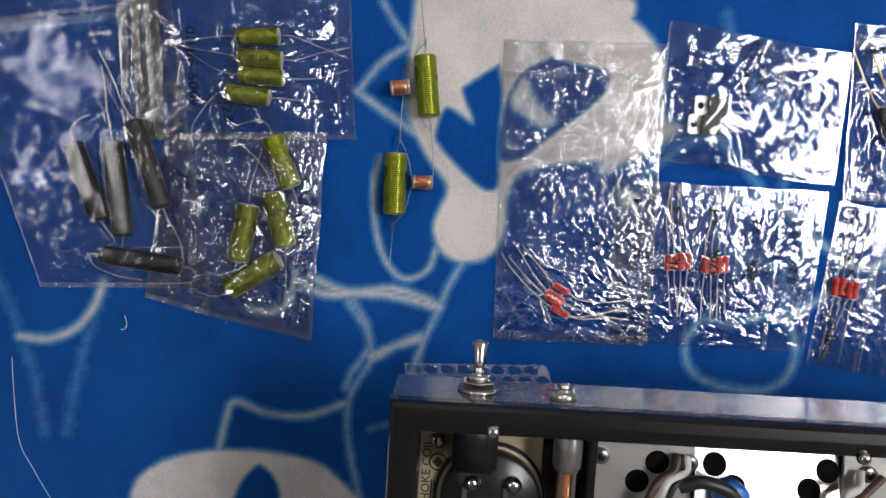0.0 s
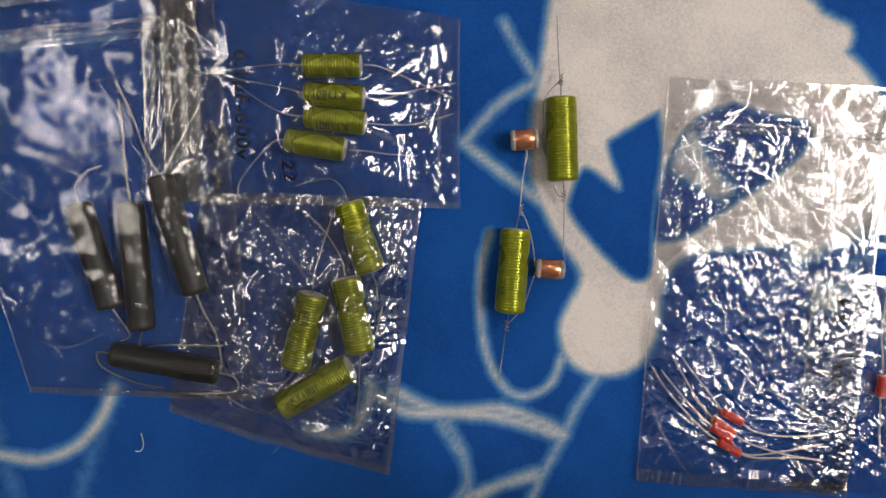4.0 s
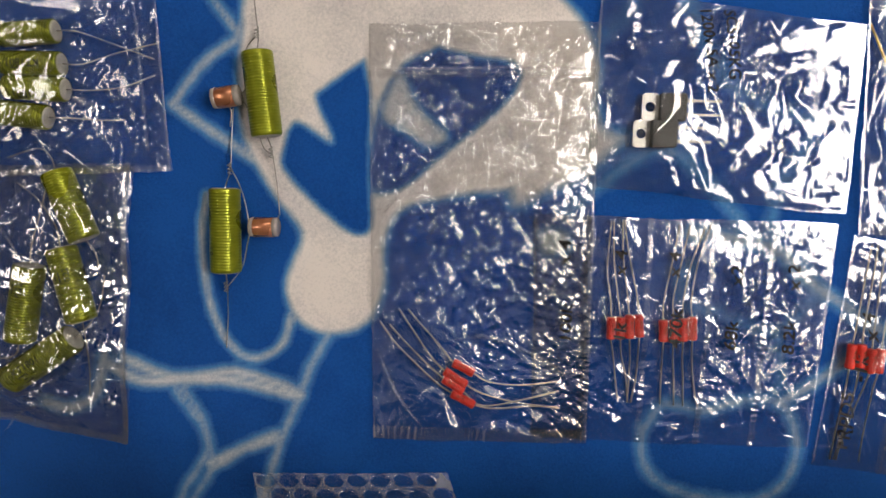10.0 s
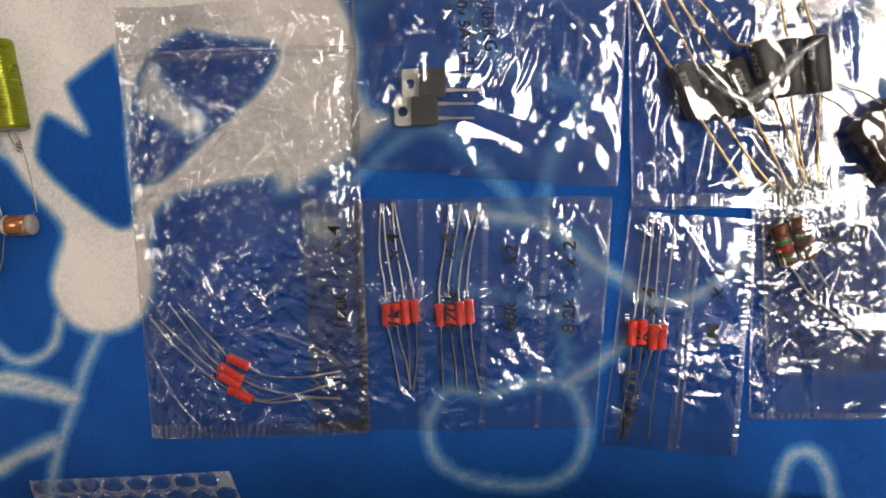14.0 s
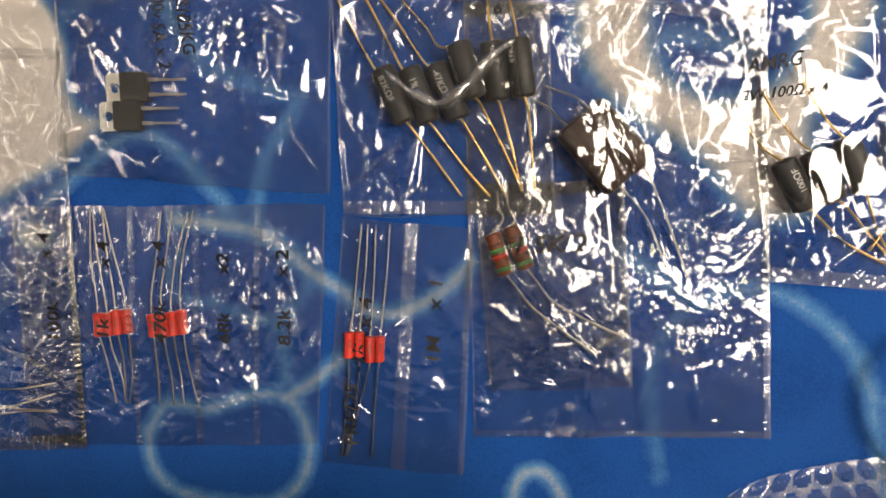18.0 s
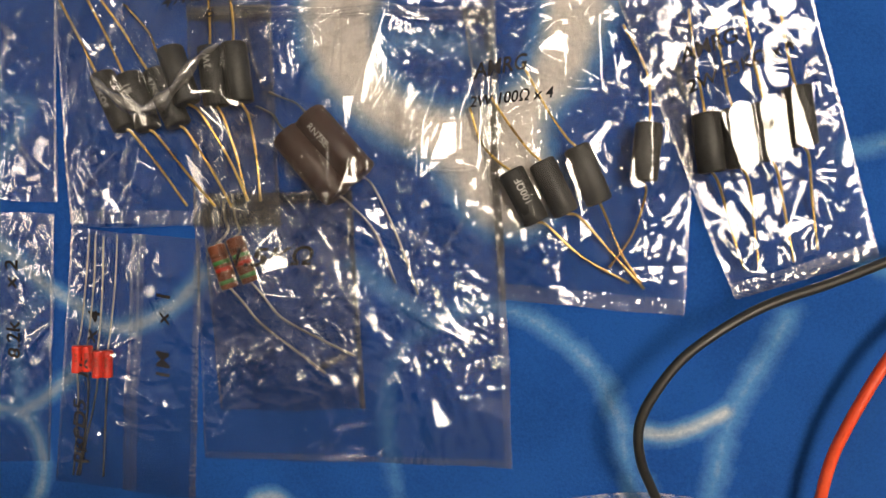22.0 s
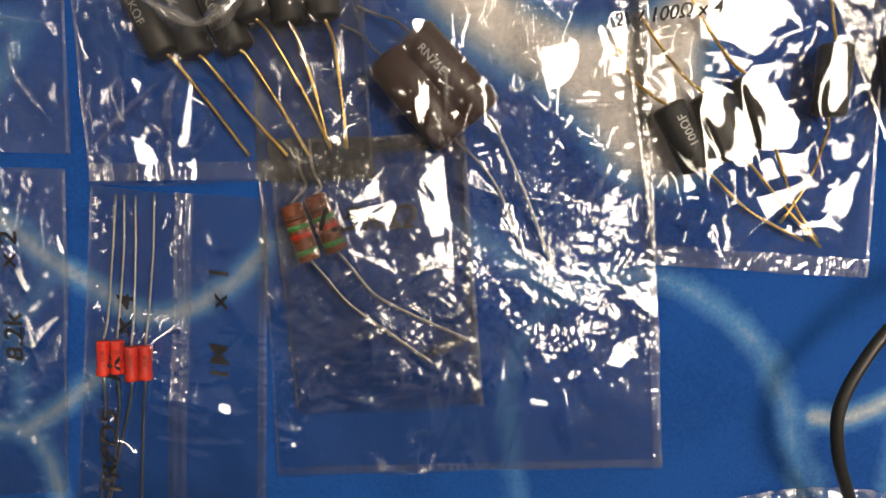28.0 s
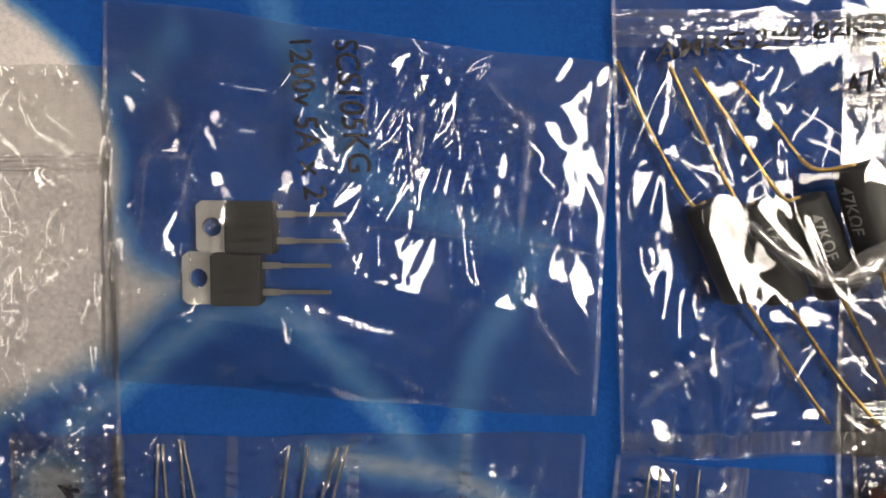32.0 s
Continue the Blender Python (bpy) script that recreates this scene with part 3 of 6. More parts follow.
# ---------------------------------------------------------------- blanket with its airbrushed print
class Print:
    """Soft white shapes and lines on a blue ground, worked out on a grid."""

    def __init__(self, X, Y):
        self.X, self.Y, self.v = X, Y, np.zeros_like(X)

    def line(self, points, width=6.0, soft=3.0, strength=0.9):
        pts = [p[:2] for p in glide([(x, y, 0) for x, y in points], 5)]
        best = np.full_like(self.X, 1e9)
        for (ax, ay), (bx, by) in zip(pts, pts[1:]):
            dx, dy = bx - ax, by - ay
            t = np.clip(((self.X - ax) * dx + (self.Y - ay) * dy) / (dx * dx + dy * dy + 1e-9), 0, 1)
            best = np.minimum(best, (self.X - ax - t * dx) ** 2 + (self.Y - ay - t * dy) ** 2)
        self.v = np.maximum(self.v, strength * self.fall(np.sqrt(best) - width * 0.3, soft * 1.5))

    def fall(self, d, soft):
        t = np.clip((soft - d) / (2 * soft), 0, 1)
        return t * t * (3 - 2 * t)

    def patch(self, points, soft=4.0, white=True, strength=1.0):
        pts = [p[:2] for p in glide([(x, y, 0) for x, y in [*points, points[0]]], 4)]
        best, inside = np.full_like(self.X, 1e9), np.zeros(self.X.shape, bool)
        for (ax, ay), (bx, by) in zip(pts, pts[1:]):
            dx, dy = bx - ax, by - ay
            t = np.clip(((self.X - ax) * dx + (self.Y - ay) * dy) / (dx * dx + dy * dy + 1e-9), 0, 1)
            best = np.minimum(best, (self.X - ax - t * dx) ** 2 + (self.Y - ay - t * dy) ** 2)
            cross = ((ay > self.Y) != (by > self.Y)) & (self.X < (bx - ax) * (self.Y - ay) / (by - ay + 1e-12) + ax)
            inside ^= cross
        d = np.sqrt(best) * np.where(inside, -1, 1)
        f = strength * self.fall(d, soft)
        self.v = np.maximum(self.v, f) if white else np.minimum(self.v, 1 - f)


def spaced(lo, hi, outer_lo, outer_hi, step):
    return np.concatenate([np.linspace(outer_lo, lo, 14)[:-1], np.arange(lo, hi, step), np.linspace(hi, outer_hi, 14)])


gx, gy = np.meshgrid(spaced(-290, 570, -640, 920, 1.7), spaced(-235, 165, -500, 350, 1.7))
fleece = Print(gx, gy)
# large off-white shape with blue cut-outs
fleece.patch([(-16.9, 108.7), (-19.9, 79.9), (-22.3, 59), (-21.2, 37.8), (-11.1, 16.4), (-1, 1.4), (-5.1, -9.6), (-8.6, -20.7), (-4.6, -32.9), (7.6, -39.3), (22.8, -35.6), (30.6, -22.1), (31.5, -4.5), (38.5, 8.6), (59.6, 13.3), (82.7, 15.9), (101, 27.9), (113.3, 48), (113.5, 66.7), (103.9, 83), (84.6, 99.1), (75.8, 109.2)])
fleece.patch([(89.2, 89.7), (97.1, 84), (105.8, 74), (111.1, 61.9), (113.1, 47.7), (117.6, 37.5), (125, 33.8), (117.7, 26.4), (108.3, 19.2), (94.5, 13.3), (79.2, 14.3)], 6, True, 0.9)
fleece.patch([(-13.6, 121.4), (-13, 104.3), (-17.7, 84.7), (-11.5, 67.3), (35.7, 74.9), (89.9, 84.7), (97.6, 97.8), (86.3, 104), (61.3, 122.6)])
fleece.patch([(26.5, 65.8), (10.7, 55.9), (7.5, 52.1), (13.1, 35.3), (-0.3, 43.8), (-5.2, 35.5), (-5.8, 25.2), (10.3, 7.3), (20.6, -0.1), (26.5, 3.1), (26.7, 16.7), (27.3, 35.3), (28.5, 51.6)], 3.0, False)
fleece.patch([(54.9, 69.3), (41.9, 63.7), (33.5, 53.3), (28.8, 39.3), (25.7, 21), (29.4, 15.5), (40.3, 17.9), (54, 28.4), (77.5, 46.1), (85, 56.6), (82.1, 62.8), (66.9, 65.9)], 3.0, False)
fleece.patch([(38.6, 62), (31.5, 45.3), (41.2, 37.5), (49.1, 31.8), (57.9, 36.3), (47.5, 47.2), (43.2, 56.6)], 3.5, True, 0.75)
fleece.line([(-47.5, 52.6), (-42.7, 58.9), (-33.5, 68.2), (-20.1, 76.3)], 5)
fleece.line([(-48.6, 52.6), (-36.8, 43.7), (-24, 34.7), (-11.1, 25.7)], 6)
fleece.line([(-34.3, 98.7), (-28.3, 88.1), (-20.1, 76.3)], 4)
fleece.line([(-37.1, 17.1), (-40.2, 0.7), (-38.3, -25.8), (-30.8, -43.2), (-20.8, -47.9), (-10.9, -42.7), (-6.8, -31.8)], 5, 2.5)
fleece.line([(-74.2, -46.8), (-59.7, -53.9), (-46, -55), (-29.9, -53.5), (-14.2, -58.3), (-4.8, -63.1)], 8)
fleece.line([(-51.9, -59.1), (-45.6, -70.8), (-43.1, -82.5), (-46.5, -90.8), (-53.3, -100.3), (-56.7, -108.6)], 6, 3, 0.7)
fleece.line([(9.1, -36.9), (0.8, -50.5), (-4.8, -63.1), (-12.7, -80.4), (-19.1, -96.9), (-23, -108.8)], 6, 3, 0.75)
fleece.line([(-15, -79.3), (-26.6, -83.9), (-43.1, -90.8)], 7)
# left field
fleece.line([(-256.5, -32.7), (-242.3, -55.9), (-235.6, -78.3), (-228.7, -98.2), (-223.6, -133.6)], 8, 6, 0.4)
fleece.line([(-235.6, -79.6), (-220.1, -81.4), (-204.2, -75), (-193.4, -62.9), (-187.8, -49.7)], 8)
fleece.line([(-186.5, -49.7), (-196.5, -76.2), (-205.4, -105.9), (-211.7, -133.3)], 8, 6, 0.4)
fleece.line([(-108.2, -64), (-97.9, -66.4), (-87.6, -61), (-82.5, -45.2)], 7)
fleece.line([(-128, -144.5), (-122.7, -125.2), (-117.8, -116.2), (-100.8, -122.6), (-79, -124.4), (-57.1, -117.1)], 6)
fleece.line([(-82.2, -48.2), (-68.6, -55.9), (-47.1, -55.9), (-28.7, -57.4), (-5.7, -63.6)], 8)
fleece.line([(-54.8, -60.5), (-44.2, -77.6), (-42.8, -93.3), (-53.9, -112.3), (-55.8, -137.8), (-48.4, -176.7)], 6, 3, 0.7)
fleece.line([(-42.8, -93.3), (-28.9, -85.4), (-13.4, -80.7)], 6)
fleece.line([(-236.2, 85.2), (-212.3, 86.6), (-182.2, 90.9)], 6, 4, 0.5)
fleece.patch([(-179.6, -177.2), (-174.2, -160.8), (-158, -149.4), (-132.7, -143.8), (-101.3, -144.4), (-73.2, -150.8), (-57.7, -163.7), (-48.4, -176.7), (-61.2, -196.5), (-156.5, -196.8)])
fleece.patch([(-122.6, -177), (-114.3, -160.6), (-104.6, -152.5), (-95.4, -163.8), (-97.3, -176.9)], 3, False)
fleece.line([(-43.2, -131.4), (-32.3, -128.8), (-22.9, -126.6)], 5, 3, 0.6)
# middle field
fleece.line([(100.5, 6.1), (111.1, 13.4), (125.2, 23.7), (135.5, 28.1), (144.2, 25.9), (154.6, 16.3), (163.8, 4.3), (171, -6.5)], 7, 3.85, 0.57)
fleece.line([(195.8, 36.1), (192.1, 29.7), (184.9, 20), (180.4, 10.1), (177.5, -2.3), (178.7, -10.5)], 7, 4.4, 0.49)
fleece.line([(147.7, -3.4), (159.8, -5.1), (173.7, -8.1), (185.2, -14.6), (194.4, -24.3), (205.8, -32.5), (217.1, -41.4), (229.2, -40.8), (241.8, -34.7), (252.5, -25.4)], 8, 3.3, 0.74)
fleece.line([(148.9, -15.4), (144.3, -22.5), (147, -31.1), (157.3, -33.5), (165.4, -37.6), (179.8, -41.7), (190.5, -33.8), (195, -23.6), (189.2, -14.9)], 6, 3.85, 0.45)
fleece.line([(180.9, -41.8), (182.5, -54.7), (181.2, -69.9)], 6, 3.85, 0.49)
fleece.line([(129.7, -79), (129.6, -91.3), (136.5, -101.8), (151.3, -107.8), (168.5, -109.6), (181.5, -105.4), (188.3, -93.4), (187.8, -80.1), (181.8, -69.9), (166.1, -69), (153.2, -72.6), (138.4, -69.6), (130.4, -79.1)], 7, 3.3, 0.66)
fleece.line([(181.8, -70.3), (191.5, -65), (202.2, -58.1), (208.6, -52)], 7, 3.3, 0.74)
fleece.patch([(90.2, -1.1), (95.6, 0.6), (102.8, -1.9), (102.2, -9.2), (94.7, -10.9), (89.7, -7.4)], 4, True, 0.7)
fleece.line([(259.5, -120.7), (263.8, -105.3), (272.1, -102.4), (278.4, -110.5), (280.5, -121.8)], 7, 3.3, 0.74)
# right field
fleece.line([(354.9, -42.2), (368.1, -49.5), (381, -63.2), (388.2, -80.7), (391.5, -101.1), (396.7, -124)], 6.8, 4.4, 0.59)
fleece.line([(396.2, -84.4), (405, -85.3), (414.1, -82.6), (422.3, -78.9)], 7, 3.2, 0.9)
fleece.line([(442.5, -49.1), (435.7, -61.2), (427.9, -73.4), (421.8, -85.8), (416.9, -105.7)], 7.5, 5.5, 0.59)
fleece.line([(304, -24.8), (316.6, -34.9), (330, -45.3)], 5.8, 4.4, 0.59)
fleece.line([(330, -45.3), (319.1, -53.8), (313.5, -66.9), (312.3, -84.1), (314.5, -107.4)], 6, 4.5, 0.42)
fleece.line([(330, -45.3), (340.5, -41.3), (355.2, -42.1), (369.3, -50.5), (381.4, -62.2), (387.1, -73.5), (390.7, -84.8)], 6.5, 4.4, 0.59)
fleece.line([(390.7, -84.8), (394.1, -96.1), (399.7, -109.3)], 7, 4.4, 0.41)
fleece.line([(461, 1.6), (472.8, 3.2), (483.1, 8.3), (493.5, 18.4)], 5.8, 4.4, 0.59)
fleece.line([(465.6, -33.8), (475.5, -35.8), (491.8, -40.2)], 5, 4.4, 0.59)
fleece.patch([(300.2, 76.3), (292.8, 58.7), (296.6, 37.9), (312.2, 19.7), (333.6, 4.9), (346.8, -14.7), (363.2, -17.9), (373.1, -7.7), (371.3, 16.1), (385.2, 32.7), (388.7, 66.2)], 8, True, 0.9)
fleece.patch([(328.3, 73.1), (318.3, 56), (321.2, 35.5), (339, 24.6), (355.8, 26.6), (367.7, 38.1), (370.1, 68.3)], 8, False)
fleece.line([(309.4, 35.9), (316.5, 44.3), (329.6, 46.8), (342.2, 44.3), (351, 40.5)], 8, 5.5, 0.57)
fleece.line([(145.8, 90.8), (150.9, 72.5), (159.5, 56.9), (169.9, 47.1), (181.6, 41.4), (192.5, 37.4)], 7, 5.5, 0.49)
fleece.line([(126.8, 81.3), (119.6, 73.2), (110.7, 69.4), (100.6, 76.4)], 8, 5.5, 0.41)


def blanket_mesh():
    rows, cols = gx.shape
    z = 0.5 * np.sin(gx / 37 + 1) * np.sin(gy / 29) + 0.3 * np.sin(gx / 13 + gy / 17) - 0.8
    verts = np.stack([gx, gy, z], -1).reshape(-1, 3) * MM
    index = np.arange(rows * cols).reshape(rows, cols)
    quads = np.stack([index[:-1, :-1], index[:-1, 1:], index[1:, 1:], index[1:, :-1]], -1).reshape(-1, 4)
    data = bpy.data.meshes.new("blanket")
    data.from_pydata(verts.tolist(), [], quads.tolist())
    data.shade_smooth()
    data.materials.append(FLEECE)
    layer = data.attributes.new("print", "FLOAT", "POINT")
    layer.data.foreach_set("value", fleece.v.reshape(-1).astype(np.float32))
    ob = new("blanket", data)
    return tagged(ob, "royal blue fleece blanket with soft white airbrushed shapes", "blanket", "", "structure")


blanket_mesh()


# ---------------------------------------------------------------- electronic parts
ROUND = [(0, 0.72), (0.012, 0.9), (0.04, 1.0), (0.96, 1.0), (0.988, 0.9), (1, 0.72)]
WAISTED = [(0, 0.80), (0.02, 0.97), (0.06, 1.0), (0.19, 1.0), (0.26, 0.93), (0.74, 0.93), (0.81, 1.0), (0.94, 1.0), (0.98, 0.97), (1, 0.80)]


def at_height(p, z):
    return Vector((p[0], p[1], z))


def wire(parent, points, z0, z1, radius, material, name="lead", label=""):
    n = len(points) - 1
    line = [(x, y, z0 + (z1 - z0) * min(1, 1.6 * k / max(n, 1))) for k, (x, y) in enumerate(points)]
    return part(name, sweep(line, radius, 7, 5), material, parent, label)


def axial(name, a, b, z, r, material, leads, lead_material, lead_r, label, category, group="", shape=ROUND, lead_z=1.0, body_name="body"):
    """A round part with a lead at each end: a, b are the ends of the body, leads the ways from a and from b."""
    mid = ((a[0] + b[0]) / 2, (a[1] + b[1]) / 2)
    ob = thing(name, *mid, z - r, label, category, group)
    p, q = at_height(a, z), at_height(b, z)
    part(body_name, lathe(p, q, [(s, k * r) for s, k in shape]), material, ob)
    for end, way in zip((a, b), leads):
        if way:
            wire(ob, [end, *way], z, lead_z, lead_r, lead_material)
    return ob


def foil_capacitor(a, b, z, r, leads, label, group, marks=()):
    """A green foil capacitor: ringed wrap, pale resin ends, two wires."""
    length = math.hypot(b[0] - a[0], b[1] - a[1])
    mid = ((a[0] + b[0]) / 2, (a[1] + b[1]) / 2)
    ob = thing("film_capacitor", *mid, z - r, label, "capacitor", group)
    p, q = at_height(a, z), at_height(b, z)
    rings = [(0, 0.80), (0.006, 0.93), (0.02, 0.985)]
    count = int(length / 1.15)
    for k in range(count):
        s = 0.03 + 0.94 * k / count
        rings += [(s, 0.958), (s + 0.2 / count, 0.985), (s + 0.5 / count, 1.0), (s + 0.8 / count, 0.985)]
    rings += [(0.975, 0.975), (0.994, 0.93), (1, 0.80)]
    part("green_wrap", lathe(p, q, [(s, k * r) for s, k in rings], 32), GREEN_WRAP, ob)
    ahead = (q - p).normalized()
    for end, way in ((p, -ahead), (q, ahead)):
        part("end_cap", lathe(end - way * 0.4, end + way * 0.25, [(0, r * 0.86), (0.6, r * 0.84), (1, r * 0.74)], 24), END_RESIN, ob, "pale resin end cap")
    for end, way in zip((a, b), leads):
        if way:
            wire(ob, [end, *way], z, 2.0, 0.24, TINNED)
    for text, start, turn, height, flip in marks:
        wrapped_print(text, p, q, r, height, start, PRINT_DARK, ob, turn, flip)
    if marks:
        # square maker's mark drawn as a plain frame
        m = axes(p, q)
        for x0, x1, y0, y1 in ((0, 4, 0, 0.5), (0, 4, 3.5, 4), (0, 0.5, 0, 4), (3.5, 4, 0, 4), (1.2, 2.8, 1.6, 2.2)):
            start, turn = marks[0][1], marks[0][2]
            corner = []
            for x, y in ((x0, y0), (x1, y0), (x1, y1), (x0, y1)):
                t = (y - 2) / r + turn - 0.75
                corner.append(m @ Vector(((r + 0.06) * math.cos(t), (r + 0.06) * math.sin(t), start + 1 + x)))
            mesh_from("printed_mark", corner, [(0, 1, 2, 3)], PRINT_DARK, ob)
    return ob


UPPER = "green capacitors in the upper bag"
CAP_A = "small green foil-wrapped capacitor with pale ends in a clear bag"
foil_capacitor((-109.4, 79.4), (-87.9, 79.9), 5.2, 4.6, ([(-116.3, 80), (-126.3, 79.4), (-142, 77.3), (-150.9, 76.1)], [(-81.4, 79.9), (-70.7, 76), (-52.8, 68.7)]), CAP_A, UPPER)
foil_capacitor((-108.9, 68.9), (-86.6, 67.8), 5.2, 4.7, ([(-116.2, 70.7), (-124.1, 72.3), (-137.5, 74.8), (-145.3, 77.7)], [(-79.4, 67.7), (-68.4, 71.2), (-51.7, 74.4)]), CAP_A, UPPER, [("KT1801", 4, -0.1, 2.9, True)])
foil_capacitor((-108.6, 60.2), (-86, 58.3), 5.2, 4.7, ([(-117.3, 61.4), (-126.3, 65.6), (-137.5, 73.1)], [(-77, 57.9), (-65.9, 58.8), (-52.7, 62.8)]), CAP_A, UPPER, [("KT1801", 5, -0.65, 2.9, True)])
foil_capacitor((-115.9, 51.3), (-93.6, 48.1), 5.2, 4.8, ([(-121.8, 50.3), (-129.7, 42.3), (-135.3, 34.4), (-135.8, 28.7)], [(-85.8, 47.8), (-76.9, 46.9), (-65.7, 46.5)]), CAP_A, UPPER)
LOWER = "green capacitors in the lower bag"
CAP_B = "large green foil-wrapped capacitor with pale ends in a clear bag"
foil_capacitor((-91.9, 27.7), (-82.7, 1.7), 6.4, 5.9, ([(-94.2, 33.1), (-99.2, 36.8), (-107, 35.7), (-113.1, 33.8)], [(-81, -3.9), (-80.4, -10.8)]), CAP_B, LOWER)
foil_capacitor((-92.5, -1.3), (-86.3, -29.9), 6.4, 5.9, ([(-95.2, 7.1), (-102.4, 17.2), (-110.4, 24.4)], [(-86.9, -38.8), (-87.6, -50.6), (-88.4, -60.5)]), CAP_B, LOWER, [("0.22", 8, 0.4, 2.2, True)])
foil_capacitor((-105.2, -7.7), (-112, -37.1), 6.4, 5.9, ([(-105.2, 0), (-102.3, 11.5), (-98.6, 22.9)], [(-115.7, -43.2), (-123.8, -45.1), (-130.8, -43.6)]), CAP_B, LOWER, [("0.22", 6, 0.1, 2.4, True)])
foil_capacitor((-117.2, -52.7), (-90.3, -36.4), 6.4, 5.9, ([(-123.8, -56.9), (-133.1, -55.5), (-138.9, -52.2)], [(-85.8, -32.9), (-81.3, -24.6), (-78.5, -13)]), CAP_B, LOWER, [("KT1801", 6, 0.1, 2.8, False)])

# the two capacitors joined by twisted wires, lying free on the blanket
PAIR = "green capacitors wired together"
CAP_C = "green foil-wrapped capacitor with twisted bare leads on the blanket"
foil_capacitor((-12.2, 69.3), (-10.1, 38.2), 6.2, 5.9, ([(-12, 73.2), (-12.4, 77.5), (-13.3, 88.2), (-14.2, 100.2)], [(-9.2, 32.9), (-8.5, 20.7), (-8.1, 8.4)]), CAP_C, PAIR)
foil_capacitor((-27.4, 19.3), (-28.8, -12.5), 6.2, 5.9, ([(-26.5, 23), (-25.8, 27), (-25, 38.1), (-23.7, 49.5)], [(-29.6, -18.8), (-30.6, -29.9), (-32, -42.9)]), CAP_C, PAIR, [("0.1", 22, -0.7, 2.0, True)])


def copper_capacitor(a, b, z, r, leads, label):
    mid = ((a[0] + b[0]) / 2, (a[1] + b[1]) / 2)
    ob = thing("copper_foil_capacitor", *mid, z - r, label, "capacitor", "copper foil capacitors")
    p, q = at_height(a, z), at_height(b, z)
    part("foil_body", lathe(p.lerp(q, 0.16), p.lerp(q, 0.84), [(0, r * 0.96), (0.03, r), (0.97, r), (1, r * 0.96)]), ORANGE_FOIL, ob, "shiny copper-coloured foil")
    for s, e in ((p, 0.17), (q, 0.17)):
        other = q if s is p else p
        part("end_sleeve", lathe(s, s.lerp(other, e), [(0, r * 0.7), (0.15, r * 0.95), (1, r * 1.01)]), CLEAR_END, ob, "clear shrunk plastic end")
    for way in leads:
        wire(ob, way, z, z * 0.8, 0.25, TINNED)
    return ob


copper_capacitor((-30.4, 52.9), (-19.9, 54), 4.6, 4.0, ([(-19.9, 54), (-17.8, 56.9), (-18.3, 66.6), (-16.1, 72), (-12.4, 75.8)], [(-19.4, 52.5), (-15.8, 46), (-12.5, 34.4), (-9.3, 31.8)], [(-29.4, 50.7), (-24.1, 49.1), (-24.7, 42.5)]), "small copper foil capacitor soldered beside a green capacitor")
copper_capacitor((-19.2, 4.4), (-8, 4), 4.6, 3.8, ([(-19.2, 4.4), (-20.6, 13.8), (-22.7, 20.9), (-25.5, 27)], [(-19.1, 3), (-20.9, -3.1), (-23.4, -11.1), (-29.6, -18.6)], [(-8.7, 5.1), (-8, 8.5)]), "small copper foil capacitor soldered between two green capacitors")
for place, way in (((-12.2, 76.2), 0), ((-25.5, 26.8), 0), ((-29.6, -18.1), 0), ((-9.4, 32.3), 0)):
    knot = thing("twisted_joint", place[0], place[1], 3.5, "tight twist of thin bare wire round a lead", "wire joint", "twisted joints")
    turns = [(place[0] + 0.7 * math.cos(k * 1.3), place[1] - 2.2 + 0.28 * k, 5 + 0.7 * math.sin(k * 1.3)) for k in range(16)]
    part("wire", sweep(turns, 0.26, 6, 3), TINNED, knot)

SLEEVED = "black sleeved capacitors"
CAP_D = "long black sleeved capacitor with thin bent leads in a clear bag"
LONG = [(0, 0.7), (0.01, 0.92), (0.03, 1), (0.05, 1), (0.075, 0.93), (0.1, 1), (0.9, 1), (0.925, 0.95), (0.95, 1), (0.985, 1), (1, 0.82)]


def sleeved(a, b, z, r, leads):
    ob = axial("black_capacitor", a, b, z, r, BLACK_SLEEVE, leads, TINNED, 0.35, CAP_D, "capacitor", SLEEVED, LONG, 2.0, "sleeve")
    p, q = at_height(a, z), at_height(b, z)
    way = (q - p).normalized()
    part("end_disc", lathe(q - way * 0.2, q + way * 0.3, [(0, r * 0.78), (1, r * 0.7)], 20), BLACK_EPOXY, ob)
    return ob


sleeved((-197.2, 25), (-184.7, -15.7), 5.8, 5.2, ([(-199.6, 31.7), (-195.6, 37.4), (-189.9, 39.8)], [(-181.7, -21.7), (-179.5, -27.5), (-183.7, -30)]))
sleeved((-176.6, 26), (-172.7, -23.9), 5.8, 5.2, ([(-179.4, 38.9), (-181, 52.3), (-182.6, 65.5)], [(-174.4, -32), (-167.9, -30.9), (-142.3, -30.4)]))
sleeved((-165.1, 36.5), (-151.3, -9.1), 5.8, 5.2, ([(-171.5, 45.8), (-177, 59), (-183.6, 73)], [(-149.2, -16.2), (-144.6, -26.5), (-142.4, -38.1)]))
sleeved((-184.6, -34), (-142.7, -40.4), 5.8, 5.0, ([(-191.7, -34.2), (-190.2, -40.7), (-177.4, -46.3), (-165.7, -48.3)], [(-136.6, -42.6), (-136.6, -48.5), (-151.7, -50.2), (-177.5, -50)]))


